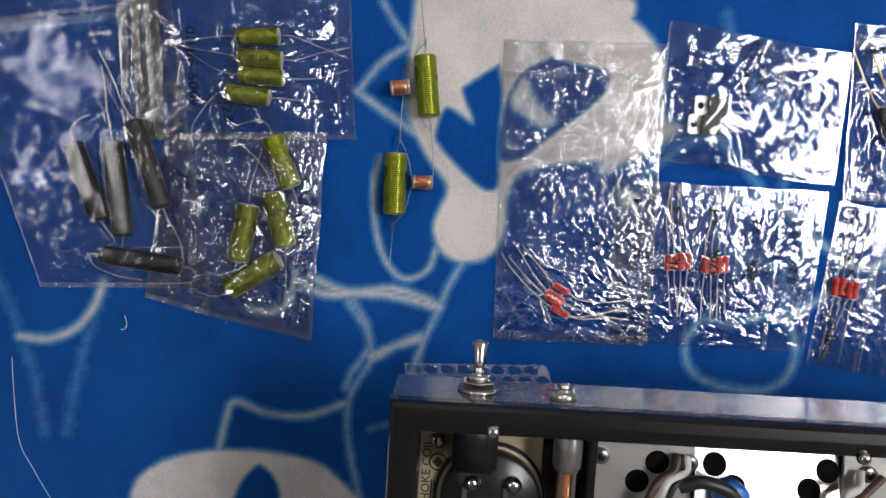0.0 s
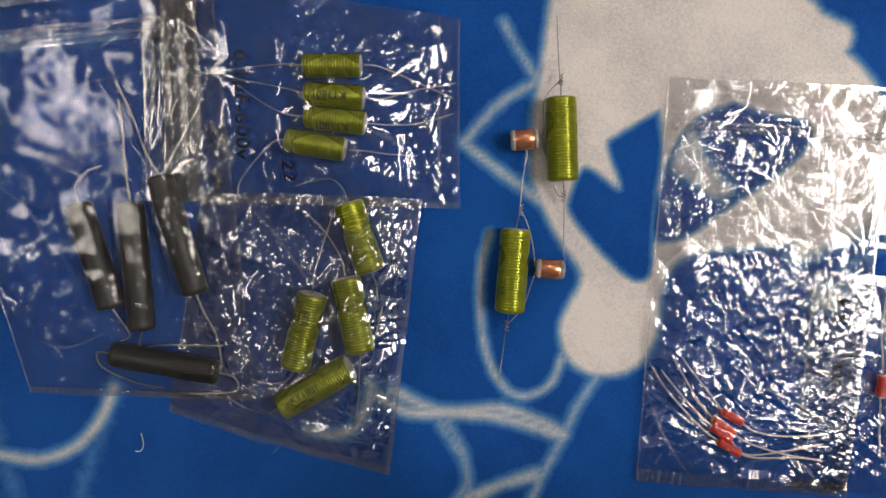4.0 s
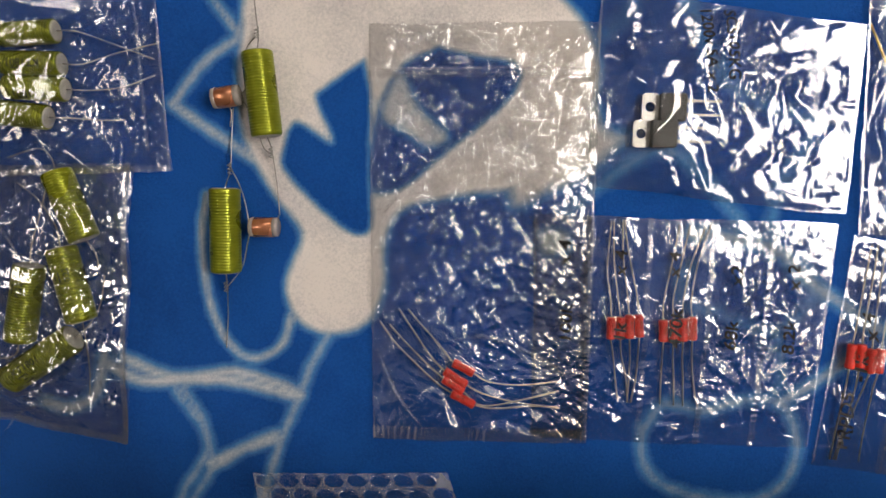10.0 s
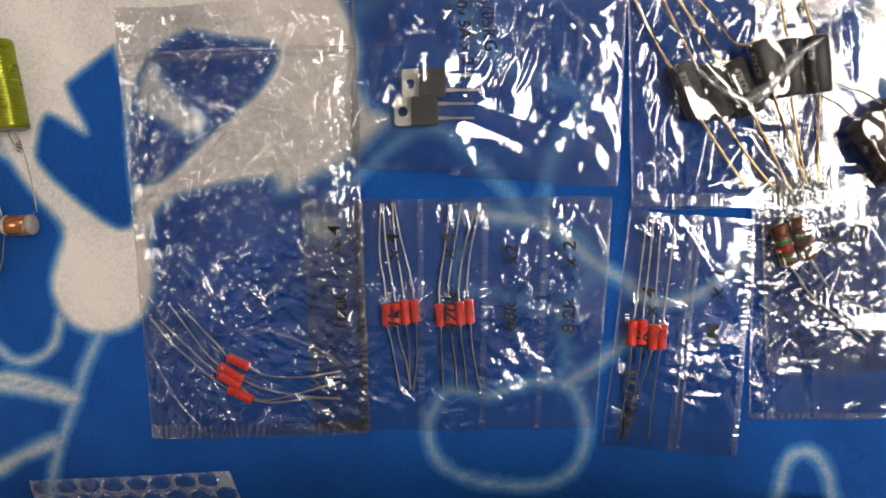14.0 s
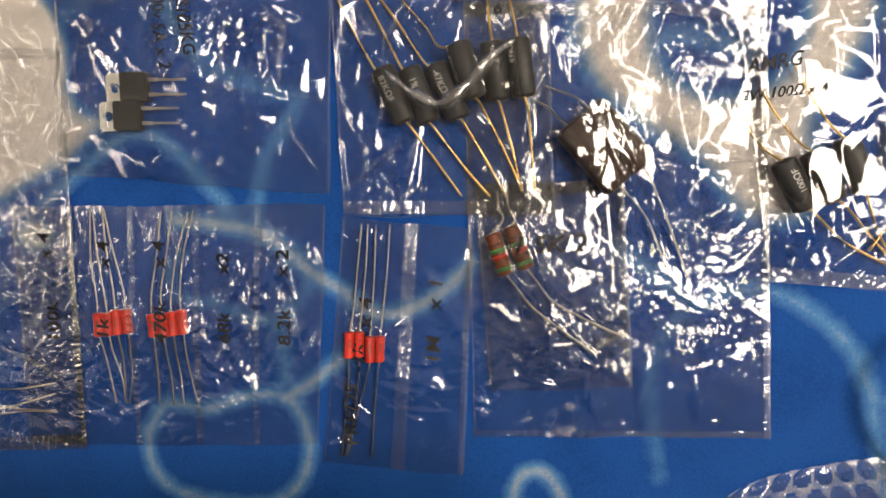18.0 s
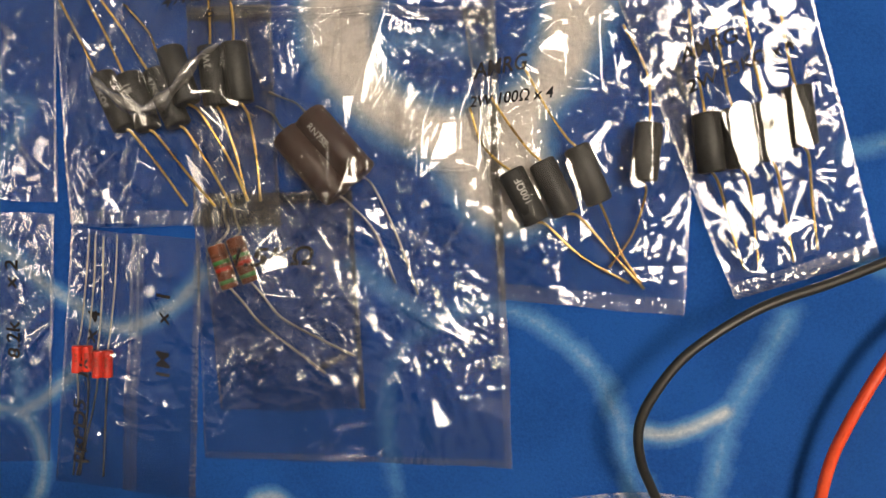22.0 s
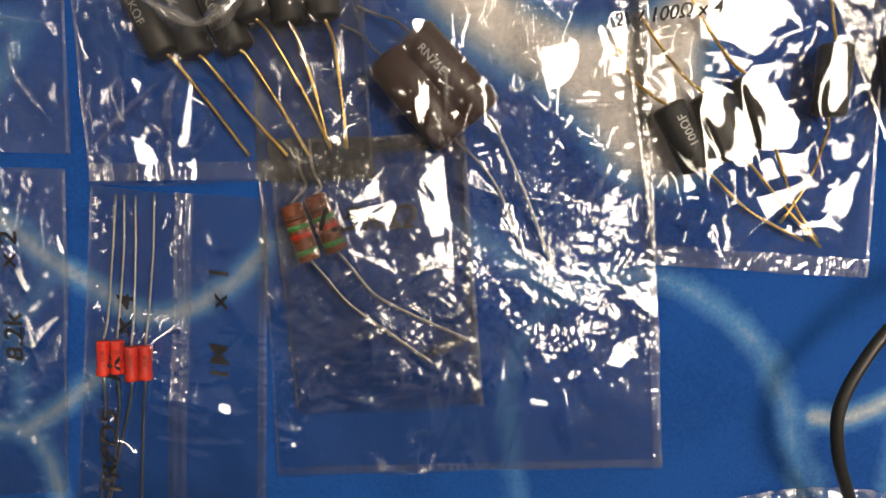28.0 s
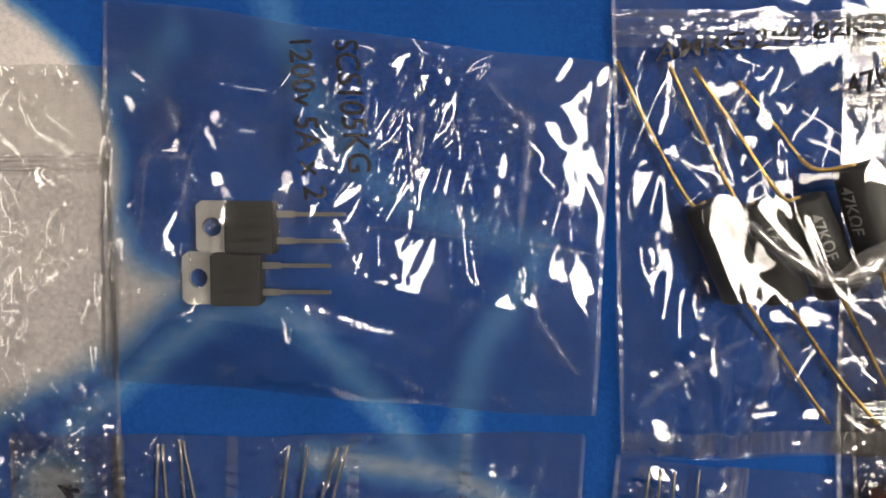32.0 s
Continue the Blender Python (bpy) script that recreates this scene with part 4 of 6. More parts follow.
# ---------------------------------------------------------------- red film resistors
def red_resistor(a, b, z, way_a, way_b, where, group):
    ob = axial("red_resistor", a, b, z, 1.75, RED_BODY, (way_a, way_b), TINNED, 0.3, "small red resistor with thin leads " + where, "resistor", group, WAISTED, 0.9)
    p, q = at_height(a, z), at_height(b, z)
    wrapped_print("50 1%", p, q, 1.72, 0.9, 2.2, PRINT_DARK, ob, 0.3)
    return ob


G5, G7A, G7B, G8 = "red resistors loose in the large bag", "red resistors in the first pocket", "red resistors in the second pocket", "red resistors in the narrow bag"
W5, W7, W8 = "loose in a large zip bag", "in a strip bag", "in a narrow bag"
red_resistor((56.6, -50.6), (64.3, -54.9), 2.4, [(51.6, -44), (44, -34.9), (39.7, -29.3)], [(70.4, -58.8), (83, -60.5), (98, -59.2)], W5, G5)
red_resistor((53.1, -53.8), (61.5, -59.6), 2.4, [(47.9, -48.1), (41.5, -38), (36.1, -29)], [(67.8, -63.4), (80.3, -67.3), (97.5, -70.1)], W5, G5)
red_resistor((52.6, -56.8), (60.2, -62.1), 2.6, [(46.5, -51.2), (37.9, -42), (32.2, -35.2)], [(67.3, -68.2), (82.5, -66.5), (97.3, -63.1)], W5, G5)
red_resistor((55.6, -62.7), (64.2, -67.6), 2.4, [(49, -57.9), (35.5, -44), (28.5, -33.9)], [(71.5, -69.4), (86.5, -69), (96.7, -69.6)], W5, G5)
red_resistor((117.5, -34.4), (117.1, -42.7), 2.3, [(117.3, -26.4), (116.4, -15.3), (118.2, 2.3)], [(118.1, -49), (118.9, -57.7), (119.9, -67.9)], W7, G7A)
red_resistor((121, -34.4), (120.8, -42.7), 2.3, [(120.2, -26.6), (119, -12.7), (119.1, 2.2)], [(121.2, -49.3), (123, -58), (123.7, -68.2)], W7, G7A)
red_resistor((124.2, -33.6), (124.2, -42.5), 2.5, [(123.7, -25.5), (122.5, -11.6), (122.5, 2.7)], [(124.5, -49.5), (124.2, -58.1), (123.4, -68.2)], W7, G7A)
red_resistor((127.8, -33.6), (128, -42.1), 2.3, [(127.3, -25.7), (124.6, -10.4), (123.1, 2.6)], [(127.5, -49.8), (126.9, -58.3), (124.8, -68.3)], W7, G7A)
red_resistor((137, -35.9), (137.1, -44.1), 2.3, [(137.6, -27.9), (140.8, -14.2), (143.7, 0.3)], [(136.7, -50.5), (136.4, -59.1), (136, -69.3)], W7, G7B)
red_resistor((141, -36), (140.8, -44.7), 2.3, [(141, -28.2), (144.2, -14.5), (147.6, 0.1)], [(140.8, -50.8), (141.3, -59.5), (141.2, -69.7)], W7, G7B)
red_resistor((144.4, -35.5), (144.4, -44.1), 2.5, [(144.8, -28.4), (148, -14.8), (153.3, -0.7)], [(144.3, -51.1), (144.8, -59.8), (144.8, -70)], W7, G7B)
red_resistor((147.9, -35), (148, -43.8), 2.3, [(147.8, -28.7), (150.4, -14.9), (155.3, -0.2)], [(147.9, -51.4), (149, -63.1), (150.3, -70.5)], W7, G7B)
red_resistor((207.6, -46.9), (206.6, -56.1), 2.3, [(209.3, -40.5), (212.1, -24.3), (214.8, -9.1)], [(205.7, -64.6), (203, -79.9), (200.8, -92.3)], W8, G8)
red_resistor((211.2, -47), (210.4, -55.9), 2.3, [(212.2, -40.8), (215, -24.6), (217, -9.3)], [(209.3, -64.9), (206, -80.2), (202.1, -92.4)], W8, G8)
red_resistor((214.8, -48.9), (214, -58.1), 2.5, [(216, -41.1), (218.1, -24.8), (219.8, -9.9)], [(212, -65.1), (206.7, -80.2), (203, -92.5)], W8, G8)
red_resistor((218.4, -49), (217.4, -58.2), 2.3, [(219.8, -41.4), (222.6, -25.2), (224.7, -9.9)], [(215.8, -65.5), (213.4, -80.8), (211.7, -93.2)], W8, G8)


# ---------------------------------------------------------------- diodes
def diode(corner, along, label):
    """A two-legged power diode: metal tab with a hole, black body, flat legs. corner: the tab's outer middle."""
    ob = thing("power_diode", corner[0], corner[1], 0.8, label, "diode", "power diodes")
    m = Matrix.Translation((corner[0], corner[1], 0.8)) @ Matrix.Rotation(along, 4, "Z")
    bm = bmesh.new()
    outer, inner, n = [], [], 24
    for k in range(n):
        t = 2 * math.pi * (k + 0.5) / n
        c, s = math.cos(t), math.sin(t)
        f = 1 / max(abs(c) / 3.2, abs(s) / 5.05)
        outer.append((3.2 + c * f, s * f))
        inner.append((3.0 + 1.85 * c, 1.85 * s))
    rings = [[bm.verts.new((x, y, z)) for x, y in ring] for ring, z in ((outer, 0), (outer, 1.3), (inner, 1.3), (inner, 0))]
    for r, q in zip(rings, rings[1:] + rings[:1]):
        for k in range(n):
            bm.faces.new((r[k], r[(k + 1) % n], q[(k + 1) % n], q[k]))
    bmesh.ops.transform(bm, matrix=m, verts=bm.verts)
    part("tab", bm, TAB_METAL, ob, "pale metal tab with a round hole", False)
    part("body", box(6.2, 15.6, -5.0, 5.0, 0.1, 4.5, 0.45, m), BLACK_EPOXY, ob, "black moulded body", False)
    for y in (-2.54, 2.54):
        bm = box(15.5, 19.0, y - 0.65, y + 0.65, 1.9, 2.5, 0.1, m)
        leg = part("leg", bm, TINNED, ob, "", False)
        part("leg_tip", box(18.9, 28.6, y - 0.4, y + 0.4, 1.9, 2.5, 0.1, m), TINNED, leg, "", False)
    for row in (-2.2, 0.2, 2.4):
        bm = box(8.2, 13.4, row - 0.45, row + 0.45, 4.5, 4.53, 0, m)
        part("marking_bar", bm, BLACK_SLEEVE, ob, "", False)
    return ob


TURN = math.atan2((157.1, 43.1)[1] - (129.6, 45.7)[1], (157.1, 43.1)[0] - (129.6, 45.7)[0]) + 0.03
diode((129.5, 44.4), TURN, "black two-legged power diode with a metal tab in a flat bag")
diode((126.1, 34.8), TURN, "black two-legged power diode beside another in a flat bag")


# ---------------------------------------------------------------- black and brown power resistors with gold or tinned leads
def black_resistor(a, b, way_a, way_b, group, z=4.6, text="", flip=False, start=3.0, turn=0.0, r=4.2):
    ob = axial("black_resistor", a, b, z, r, BLACK_EPOXY, (way_a, way_b), GOLD, 0.42, "matt black cylindrical resistor with gold-plated leads in a clear bag", "resistor", group, ROUND, 1.6)
    if text:
        wrapped_print(text, at_height(a, z), at_height(b, z), r, 2.3, start, PRINT_GREY, ob, turn, flip)
    return ob


A6, A100, A33 = "black resistors in the six-piece bag", "black resistors in the middle bag", "black resistors in the end bag"
black_resistor((226.4, 43.3), (233.4, 24.7), [(224.1, 43.3), (218.3, 55.4), (211.5, 71.2)], [(234.9, 22.8), (242.7, 10.7), (250.5, -1.8)], A6, 4.6, "82KΩF", False, 3, -0.3)
black_resistor((235.7, 42.6), (241.2, 23.9), [(233.6, 42.2), (227.6, 56), (221.3, 70.3)], [(243, 21.8), (252.2, 8), (260.2, -2.5)], A6, 4.6, "1%", False, 4, 0)
black_resistor((244.5, 43.1), (251.6, 24.4), [(241.3, 43.9), (233, 58.3), (226.1, 69)], [(253.4, 22.3), (260.1, 9.3), (265.8, -2.9)], A6, 4.6, "47KΩF", False, 3, -0.2)
black_resistor((252.5, 48.6), (257.3, 30.5), [(246.5, 48.6), (242.2, 56.4), (234.6, 66.1)], [(259.6, 27.5), (266.2, 12.7), (271.6, -1.4)], A6, 9.0, "47KΩF", False, 3, -1.2)
black_resistor((264.2, 49), (265, 29.6), [(263.9, 54.2), (263.4, 65.3), (262.1, 72.7)], [(266.2, 26), (269.1, 12.4), (271.4, -1.4)], A6, 5.0, "2W", True, 3, 0)
black_resistor((272.6, 49.1), (273.8, 29.8), [(272.1, 55.3), (270.9, 64.6), (270, 72)], [(275, 25.3), (275.6, 11.9), (275.8, -1.7)], A6, 6.5, "47K", True, 3, -0.8)
black_resistor((358.3, 2.5), (365.7, -14.3), [(354.4, 5.9), (349.5, 12.4), (346.6, 23.3)], [(369, -15.6), (379.4, -26.2), (393.6, -35.4)], A100, 4.6, "100ΩF", True, 3.5, 0.1)
black_resistor((368, 4.8), (375.1, -12.2), [(364.4, 8.7), (359.5, 16.1), (353.5, 26.3)], [(379.2, -13.6), (388.3, -24.9), (398.2, -37.5)], A100, 4.6)
black_resistor((379, 8.6), (385.5, -9.5), [(376, 12.3), (370.4, 22.3), (364.1, 35.9)], [(387.4, -14.1), (391.8, -26), (397.4, -35.6)], A100, 4.6)
black_resistor((401.3, 14), (398.6, -3.6), [(402.3, 18.5), (402.1, 30.4), (395.7, 45.3)], [(399.6, -7.8), (395.5, -19.9), (387.7, -30.2)], A100, 6.2)
black_resistor((418.2, 16), (419.7, -2.4), [(418, 21.7), (416.8, 34), (415.6, 48.2)], [(422.1, -6.5), (425.8, -20.9), (428.9, -33.1)], A33, 4.8)
black_resistor((426.6, 16.9), (428.4, -1.6), [(425.7, 21.8), (424.5, 34.9), (422.4, 48)], [(431, -6.4), (432.6, -21.5), (433.6, -33.9)], A33, 4.8)
black_resistor((435.7, 18.1), (437.5, -0.1), [(435.1, 23.5), (433.4, 36.5), (431.4, 51)], [(439.7, -4.5), (442.1, -18.7), (444, -31.5)], A33, 4.8)
black_resistor((444.8, 21.8), (446.6, 3.6), [(444.5, 26.8), (443.3, 39.8), (441.6, 54.4)], [(448.8, -0.1), (450, -14.1), (451.2, -28.2)], A33, 5.2)


def brown_resistor(a, b, z, way_a, way_b, text=""):
    ob = axial("brown_resistor", a, b, z, 5.6, BROWN_BODY, (way_a, way_b), TINNED, 0.35, "large dark brown cylindrical resistor with thin leads in a large bag", "resistor", "brown resistors", ROUND, 2.0)
    if text:
        wrapped_print(text, at_height(a, z), at_height(b, z), 5.6, 2.2, 4.0, PRINT_GREY, ob, -0.2)
    return ob


brown_resistor((295.1, 24.5), (311.5, 3.8), 6.4, [(291.1, 28.7), (286.4, 31.1), (281.6, 33.5)], [(314.7, -0.3), (320.9, -16.8), (326.3, -35.4)], "RN75E")
brown_resistor((287.6, 19.5), (303.6, -1.9), 6.4, [(284.8, 22.4), (282.3, 26.1), (276.9, 29.3)], [(307.1, -5.5), (313.7, -14.7), (319.2, -31.4)])


def carbon_resistor(a, b, z, way_a, way_b):
    ob = axial("carbon_resistor", a, b, z, 2.9, CARBON_BODY, (way_a, way_b), TINNED, 0.38, "brown carbon resistor with coloured bands in a small bag", "resistor", "carbon resistors", ROUND, 1.2)
    p, q = at_height(a, z), at_height(b, z)
    for share, mat in ((0.2, BAND_BROWN), (0.36, BAND_GREEN), (0.52, BAND_RED), (0.80, BAND_GREEN)):
        part("colour_band", lathe(p.lerp(q, share), p.lerp(q, share + 0.09), [(0, 2.93), (1, 2.93)]), mat, ob)
    return ob


carbon_resistor((260.1, -15.3), (264, -29.9), 3.6, [(264.3, -10.8), (263, -6.4), (262.9, -0.9)], [(267.3, -34.6), (272.6, -42.3), (282.5, -51.1), (293.4, -60.3)])
carbon_resistor((266.5, -13.2), (271.2, -28.2), 3.6, [(268.3, -11.2), (266.4, -6.6), (266.2, 1.3)], [(274.5, -33), (279.9, -40.7), (291.4, -48.1), (303.9, -54.9)])

# ---------------------------------------------------------------- bags, from the lowest to the uppermost
def held(group, extra=0.0):
    """What the bag lies over: the ends, top and radius of every body in a group."""
    out = []
    for ob in scene.objects:
        if ob.parent is None and ob.get("group") == group:
            body = next(c for c in ob.children if c.name.split(".")[0] in ("body", "sleeve", "green_wrap", "tab"))
            co = np.array([v.co for v in body.data.vertices]) + np.array(root_place(ob))
            flat = co[:, :2] - co[:, :2].mean(0)
            axis = np.linalg.svd(flat, full_matrices=False)[2][0]
            along = flat @ axis
            across = flat @ np.array((-axis[1], axis[0]))
            r = float(across.max())
            half = max(float(along.max()) - r * 0.6, 0.0001)
            mid = co[:, :2].mean(0)
            out.append((tuple((mid - axis * half) / MM), tuple((mid + axis * half) / MM), co[:, 2].max() / MM + extra, r / MM))
    return out


def ridges(points, top):
    """Sharp folds that stand up in a film, from point to point."""
    return [(a, b, top, 0.5) for a, b in zip(points, points[1:])]


def fold(parent, film, points, radius, rise=0.3, material=None, level=False):
    """A rolled crease of doubled film that runs over the bag and thins out at both ends."""
    tops = [film.height(x, y) + rise for x, y in points]
    if level:
        tops = [max(tops)] * len(tops)
    bm, line = bmesh.new(), glide([(x, y, z) for (x, y), z in zip(points, tops)], 7)
    rings, n = [], len(line) - 1
    for k, p in enumerate(line):
        ahead = (line[min(k + 1, n)] - line[max(k - 1, 0)]).normalized()
        side = ahead.cross(Vector((0, 0, 1))).normalized()
        r = radius * (0.12 + math.sin(math.pi * k / n) ** 0.7) * (0.75 + 0.22 * math.sin(k * 0.8) if level else 0.8 + 0.3 * math.sin(k * 1.7 + points[0][0]))
        rings.append([bm.verts.new(p + side * (c * r) + Vector((0, 0, 0.8 * r * (1 - c * c)))) for c in (-1, -0.7, -0.35, 0, 0.35, 0.7, 1)])
    for a, b in zip(rings, rings[1:]):
        for k in range(6):
            bm.faces.new((a[k], a[k + 1], b[k + 1], b[k]))
    return part("crease", bm, material or FILM_FOLD, parent)


def bag(label, corners, inside, material=None, **how):
    mid = sum((Vector((*c, 0)) for c in corners), Vector()) / 4
    ob = thing("plastic_bag", mid.x, mid.y, how.get("base", 0.4) - 0.2, label, "plastic bag", "plastic bags on the blanket")
    film = Bag(corners, inside, **how)
    film.film(ob, material or FILM)
    for u in (0.004, 0.996):
        film.strip(ob, "edge", (u, 0.01), (u, 0.99), 0.8, FILM_FOLD, 0.12, 0, "", 0.12)
    return ob, film


# lower left: four large green capacitors
ob, film = bag("clear zip bag holding four large green capacitors", [(-150.5, 30.6), (-63.6, 30.5), (-74.7, -81.5), (-163.9, -57.5)], held(LOWER), FILM_GLINT, base=0.3, puff=3.0, amount=0.7, size=30, drape=20, seed=11, crinkle=0.3, fine=1, silk=2, tight=0.3, pleats=[((-84, 12), 16, (0.46, 0.07), 4), ((-76, -22), 11, (0.44, 0.14), 4), ((-80, -58), 12, (0.42, 0.20), 3.5), ((-72, 30), 9, (0.48, 0.01), 4), ((-100, -62), 8, (0.48, 0.22), 4)], even=0.85, stand=0.5, busy=[((-89, 22), 11, 1.0), ((-73, 7), 9, 1.0), ((-84, -15), 8, 1.0), ((-71, 31), 8, 1.0), ((-80, -59), 10, 1.0), ((-102, -60), 8, 1.0), ((-120, -40), 7, 1.0), ((-130, 19), 6, 1.0), ((-80, -32), 7, 1.0)])
film.strip(ob, "seal", (0, 0.985), (1, 0.985), 3, FILM_SEAL, 0.2, 0, "", 0.2)
film.strip(ob, "side_seal", (0.99, 0), (0.99, 1), 2, FILM_SEAL, 0.2, 0, "", 0.2)
for way, r in (([(-130.7, 26.2), (-120.3, 16.3), (-113.8, 8.4), (-103.8, -4.3)], 0.9), ([(-122.4, -73.8), (-112.6, -65.2), (-94.7, -60)], 0.6)):
    fold(ob, film, way, r)
# left: four black capacitors
ob, film = bag("large crumpled zip bag holding four black capacitors", [(-272, 118), (-147, 118), (-129.2, -52.9), (-221, -52.5)], held(SLEEVED), FILM_MILKY, base=0.9, puff=3.5, amount=0.22, size=36, seed=12, crinkle=0.06, fine=0.6, silk=3, tight=0.5, pleats=[((-158, 8), 12, (-0.01, 0.09), 6), ((-138, -30), 11, (-0.02, 0.19), 5), ((-205, -36), 7, (0.11, 0.20), 6)], busy=[((-161, 12), 14, 0.6), ((-140, -25), 12, 0.6), ((-168, -7), 12, 0.6), ((-204, -36), 8, 0.6), ((-135, -42), 8, 0.6), ((-225, -8), 10, 0.6), ((-183, 49), 9, 0.6)])
film.strip(ob, "seal", (0, 0.99), (1, 0.99), 2.5, FILM_SEAL, 0.2, 0, "", 0.2)
film.strip(ob, "zip", (0.0, 0.21), (0.86, 0.14), 8, FILM_SEAL, 0.3, 0.9)
film.strip(ob, "upper_zip", (0.0, 0.13), (0.9, 0.05), 3, FILM_SEAL, 0.3, 0.7)
for way, r in (([(-232.5, 32.2), (-219.7, 22.6), (-211, 10), (-201.9, 3.5)], 0.8), ([(-217.5, 65.2), (-208.1, 68.3), (-190.9, 72.1), (-171, 76.6)], 0.6), ([(-206.7, 42.8), (-189.3, 48.2), (-171.9, 52.2)], 0.5), ([(-217, -30.3), (-203.6, -32.4), (-184.3, -24.5)], 0.9), ([(-168.7, 90.5), (-168.2, 75.3), (-168, 52.3)], 1.4)):
    fold(ob, film, way, r)
# upper left: four small green capacitors
ob, film = bag("clear zip bag with handwriting holding four small green capacitors", [(-172.9, 113.8), (-50.7, 98.8), (-49.1, 27), (-172.2, 27.1)], held(UPPER, 1.0), FILM, base=1.8, puff=3.0, amount=0.3, size=28, drape=13, seed=13, crinkle=0.12, fine=0.6, silk=3, tight=0.3, pleats=[((-142, 48), 8, (-0.00, 0.01), 9), ((-60, 42), 13, (0.40, 0.01), 3.5), ((-60, 64), 9, (0.38, -0.04), 4), ((-105, 94), 9, (0.46, -0.08), 4), ((-75, 86), 8, (0.46, -0.08), 4)], even=0.7, stand=0.35, busy=[((-56, 50), 10, 0.7), ((-94, 44), 8, 0.9), ((-63, 37), 9, 0.7), ((-54, 75), 6, 0.7), ((-143, 47), 9, 0.7), ((-154, 78), 9, 0.7), ((-99, 93), 9, 0.7), ((-147, 32), 6, 0.7), ((-71, 87), 6, 0.7)])
film.strip(ob, "zip", (0.122, 0.01), (0.122, 0.985), 14, FILM_SEAL, 0.4, 1.2, "raised zip of the bag")
film.strip(ob, "seal", (0, 0.99), (1, 0.99), 2.5, FILM_SEAL, 0.2, 0, "", 0.2)
film.strip(ob, "side_seal", (0.935, 0.0), (0.935, 0.9), 1.2, FILM_SEAL, 0.2, 0, "", 0.2)
for way, r in (([(-157.8, 92.8), (-156.6, 65), (-155.1, 30.3)], 1.5), ([(-151.3, 92.9), (-150.6, 62.6), (-152, 35.5)], 1.1), ([(-145.8, 57.5), (-140, 48.6), (-135.7, 42.1)], 2.6), ([(-144.7, 40.8), (-143, 35.6), (-144, 30.4)], 2.2), ([(-81.3, 54.5), (-76, 52), (-73.4, 49.4)], 1.8), ([(-121.4, 91.1), (-116.3, 84.9), (-115, 81.6)], 1.4)):
    fold(ob, film, way, r)
film.letter(ob, "0.1µF-600v", *(-136, 84.8), 5.5, -88, 0.1)
film.letter(ob, "22", *(-116.4, 43.8), 5.0, -88, 0.1)
# strip bag with pockets
ob, film = bag("clear pocket strip with handwritten values holding red resistors", [(89.3, 5.9), (202.6, -1.2), (192.5, -88.1), (86, -81.8)], held(G7A) + held(G7B), FILM_CRISP, base=0.3, puff=0.9, amount=0.3, size=16, seed=17, crinkle=0.25, fine=0.7, silk=3, pleats=[((183, -34), 20, (-0.26, 0.04), 7), ((124, 0), 7, (0.26, 0.08), 5), ((146, -2), 8, (0.25, 0.08), 5), ((162, -66), 10, (0.22, 0.24), 8), ((120, -70), 7, (0.19, 0.25), 5), ((148, -40), 7, (0.13, 0.18), 6)], even=0.6, busy=[((124, 2), 6, 1.0), ((144, -0), 8, 1.0), ((161, -65), 10, 1.0), ((137, -81), 8, 1.0), ((113, -71), 7, 1.0), ((180, -12), 6, 1.0), ((99, -55), 9, 1.0), ((101, -2), 8, 1.0)], drape=3.5)
for s in (0.19, 0.385, 0.595, 0.79):
    film.strip(ob, "pocket_seal", (s, 0), (s, 1), 2.2, FILM_SEAL, 0.2, 0, "", 0.6)
for text, start in (("100k", (101.9, -44.4)), ("x 4", (102, -14.3)), ("1k", (122, -43.9)), ("x 4", (123.2, -18.8)), ("470k", (142.7, -46.7)), ("x 4", (143.3, -20)), ("68k", (164.3, -48.7)), ("x2", (166.4, -23.7)), ("8.2k", (185.9, -50.8)), ("x 2", (187.5, -26.1))):
    film.letter(ob, text, *start, 4.6, 86, 0.1)
# large zip bag with four loose red resistors
ob, film = bag("large crinkled zip bag holding four loose red resistors", [(29, 78.7), (115, 76.1), (107.3, -84.8), (24.1, -80.9)], held(G5), FILM_CRISP, base=1.0, puff=2.6, amount=0.55, size=26, seed=15, crinkle=0.42, fine=0.6, silk=1, pleats=[((78, 18), 18, (0.11, 0.06), 5), ((66, -2), 16, (0.22, 0.09), 5), ((52, -50), 17, (0.15, 0.23), 4.5), ((88, -22), 14, (0.13, 0.14), 5), ((32, 35), 12, (0.39, -0.01), 4.5), ((85, -52), 14, (0.18, 0.21), 5), ((58, -25), 14, (0.43, 0.14), 5), ((92, -72), 13, (0.35, 0.25), 4), ((42, 70), 10, (0.43, -0.10), 5), ((95, 60), 9, (0.38, -0.08), 5), ((99, 42), 9, (0.3, -0.18), 4)], even=0.6, busy=[((82, 33), 17, 1.0), ((67, 12), 21, 1.0), ((85, -16), 19, 1.0), ((48, -52), 20, 1.0), ((80, -51), 17, 1.0), ((30, 43), 10, 1.0), ((88, -77), 15, 1.0), ((48, 51), 9, 1.0), ((41, 72), 7, 1.0), ((84, 72), 8, 1.0), ((54, -25), 12, 1.0)])
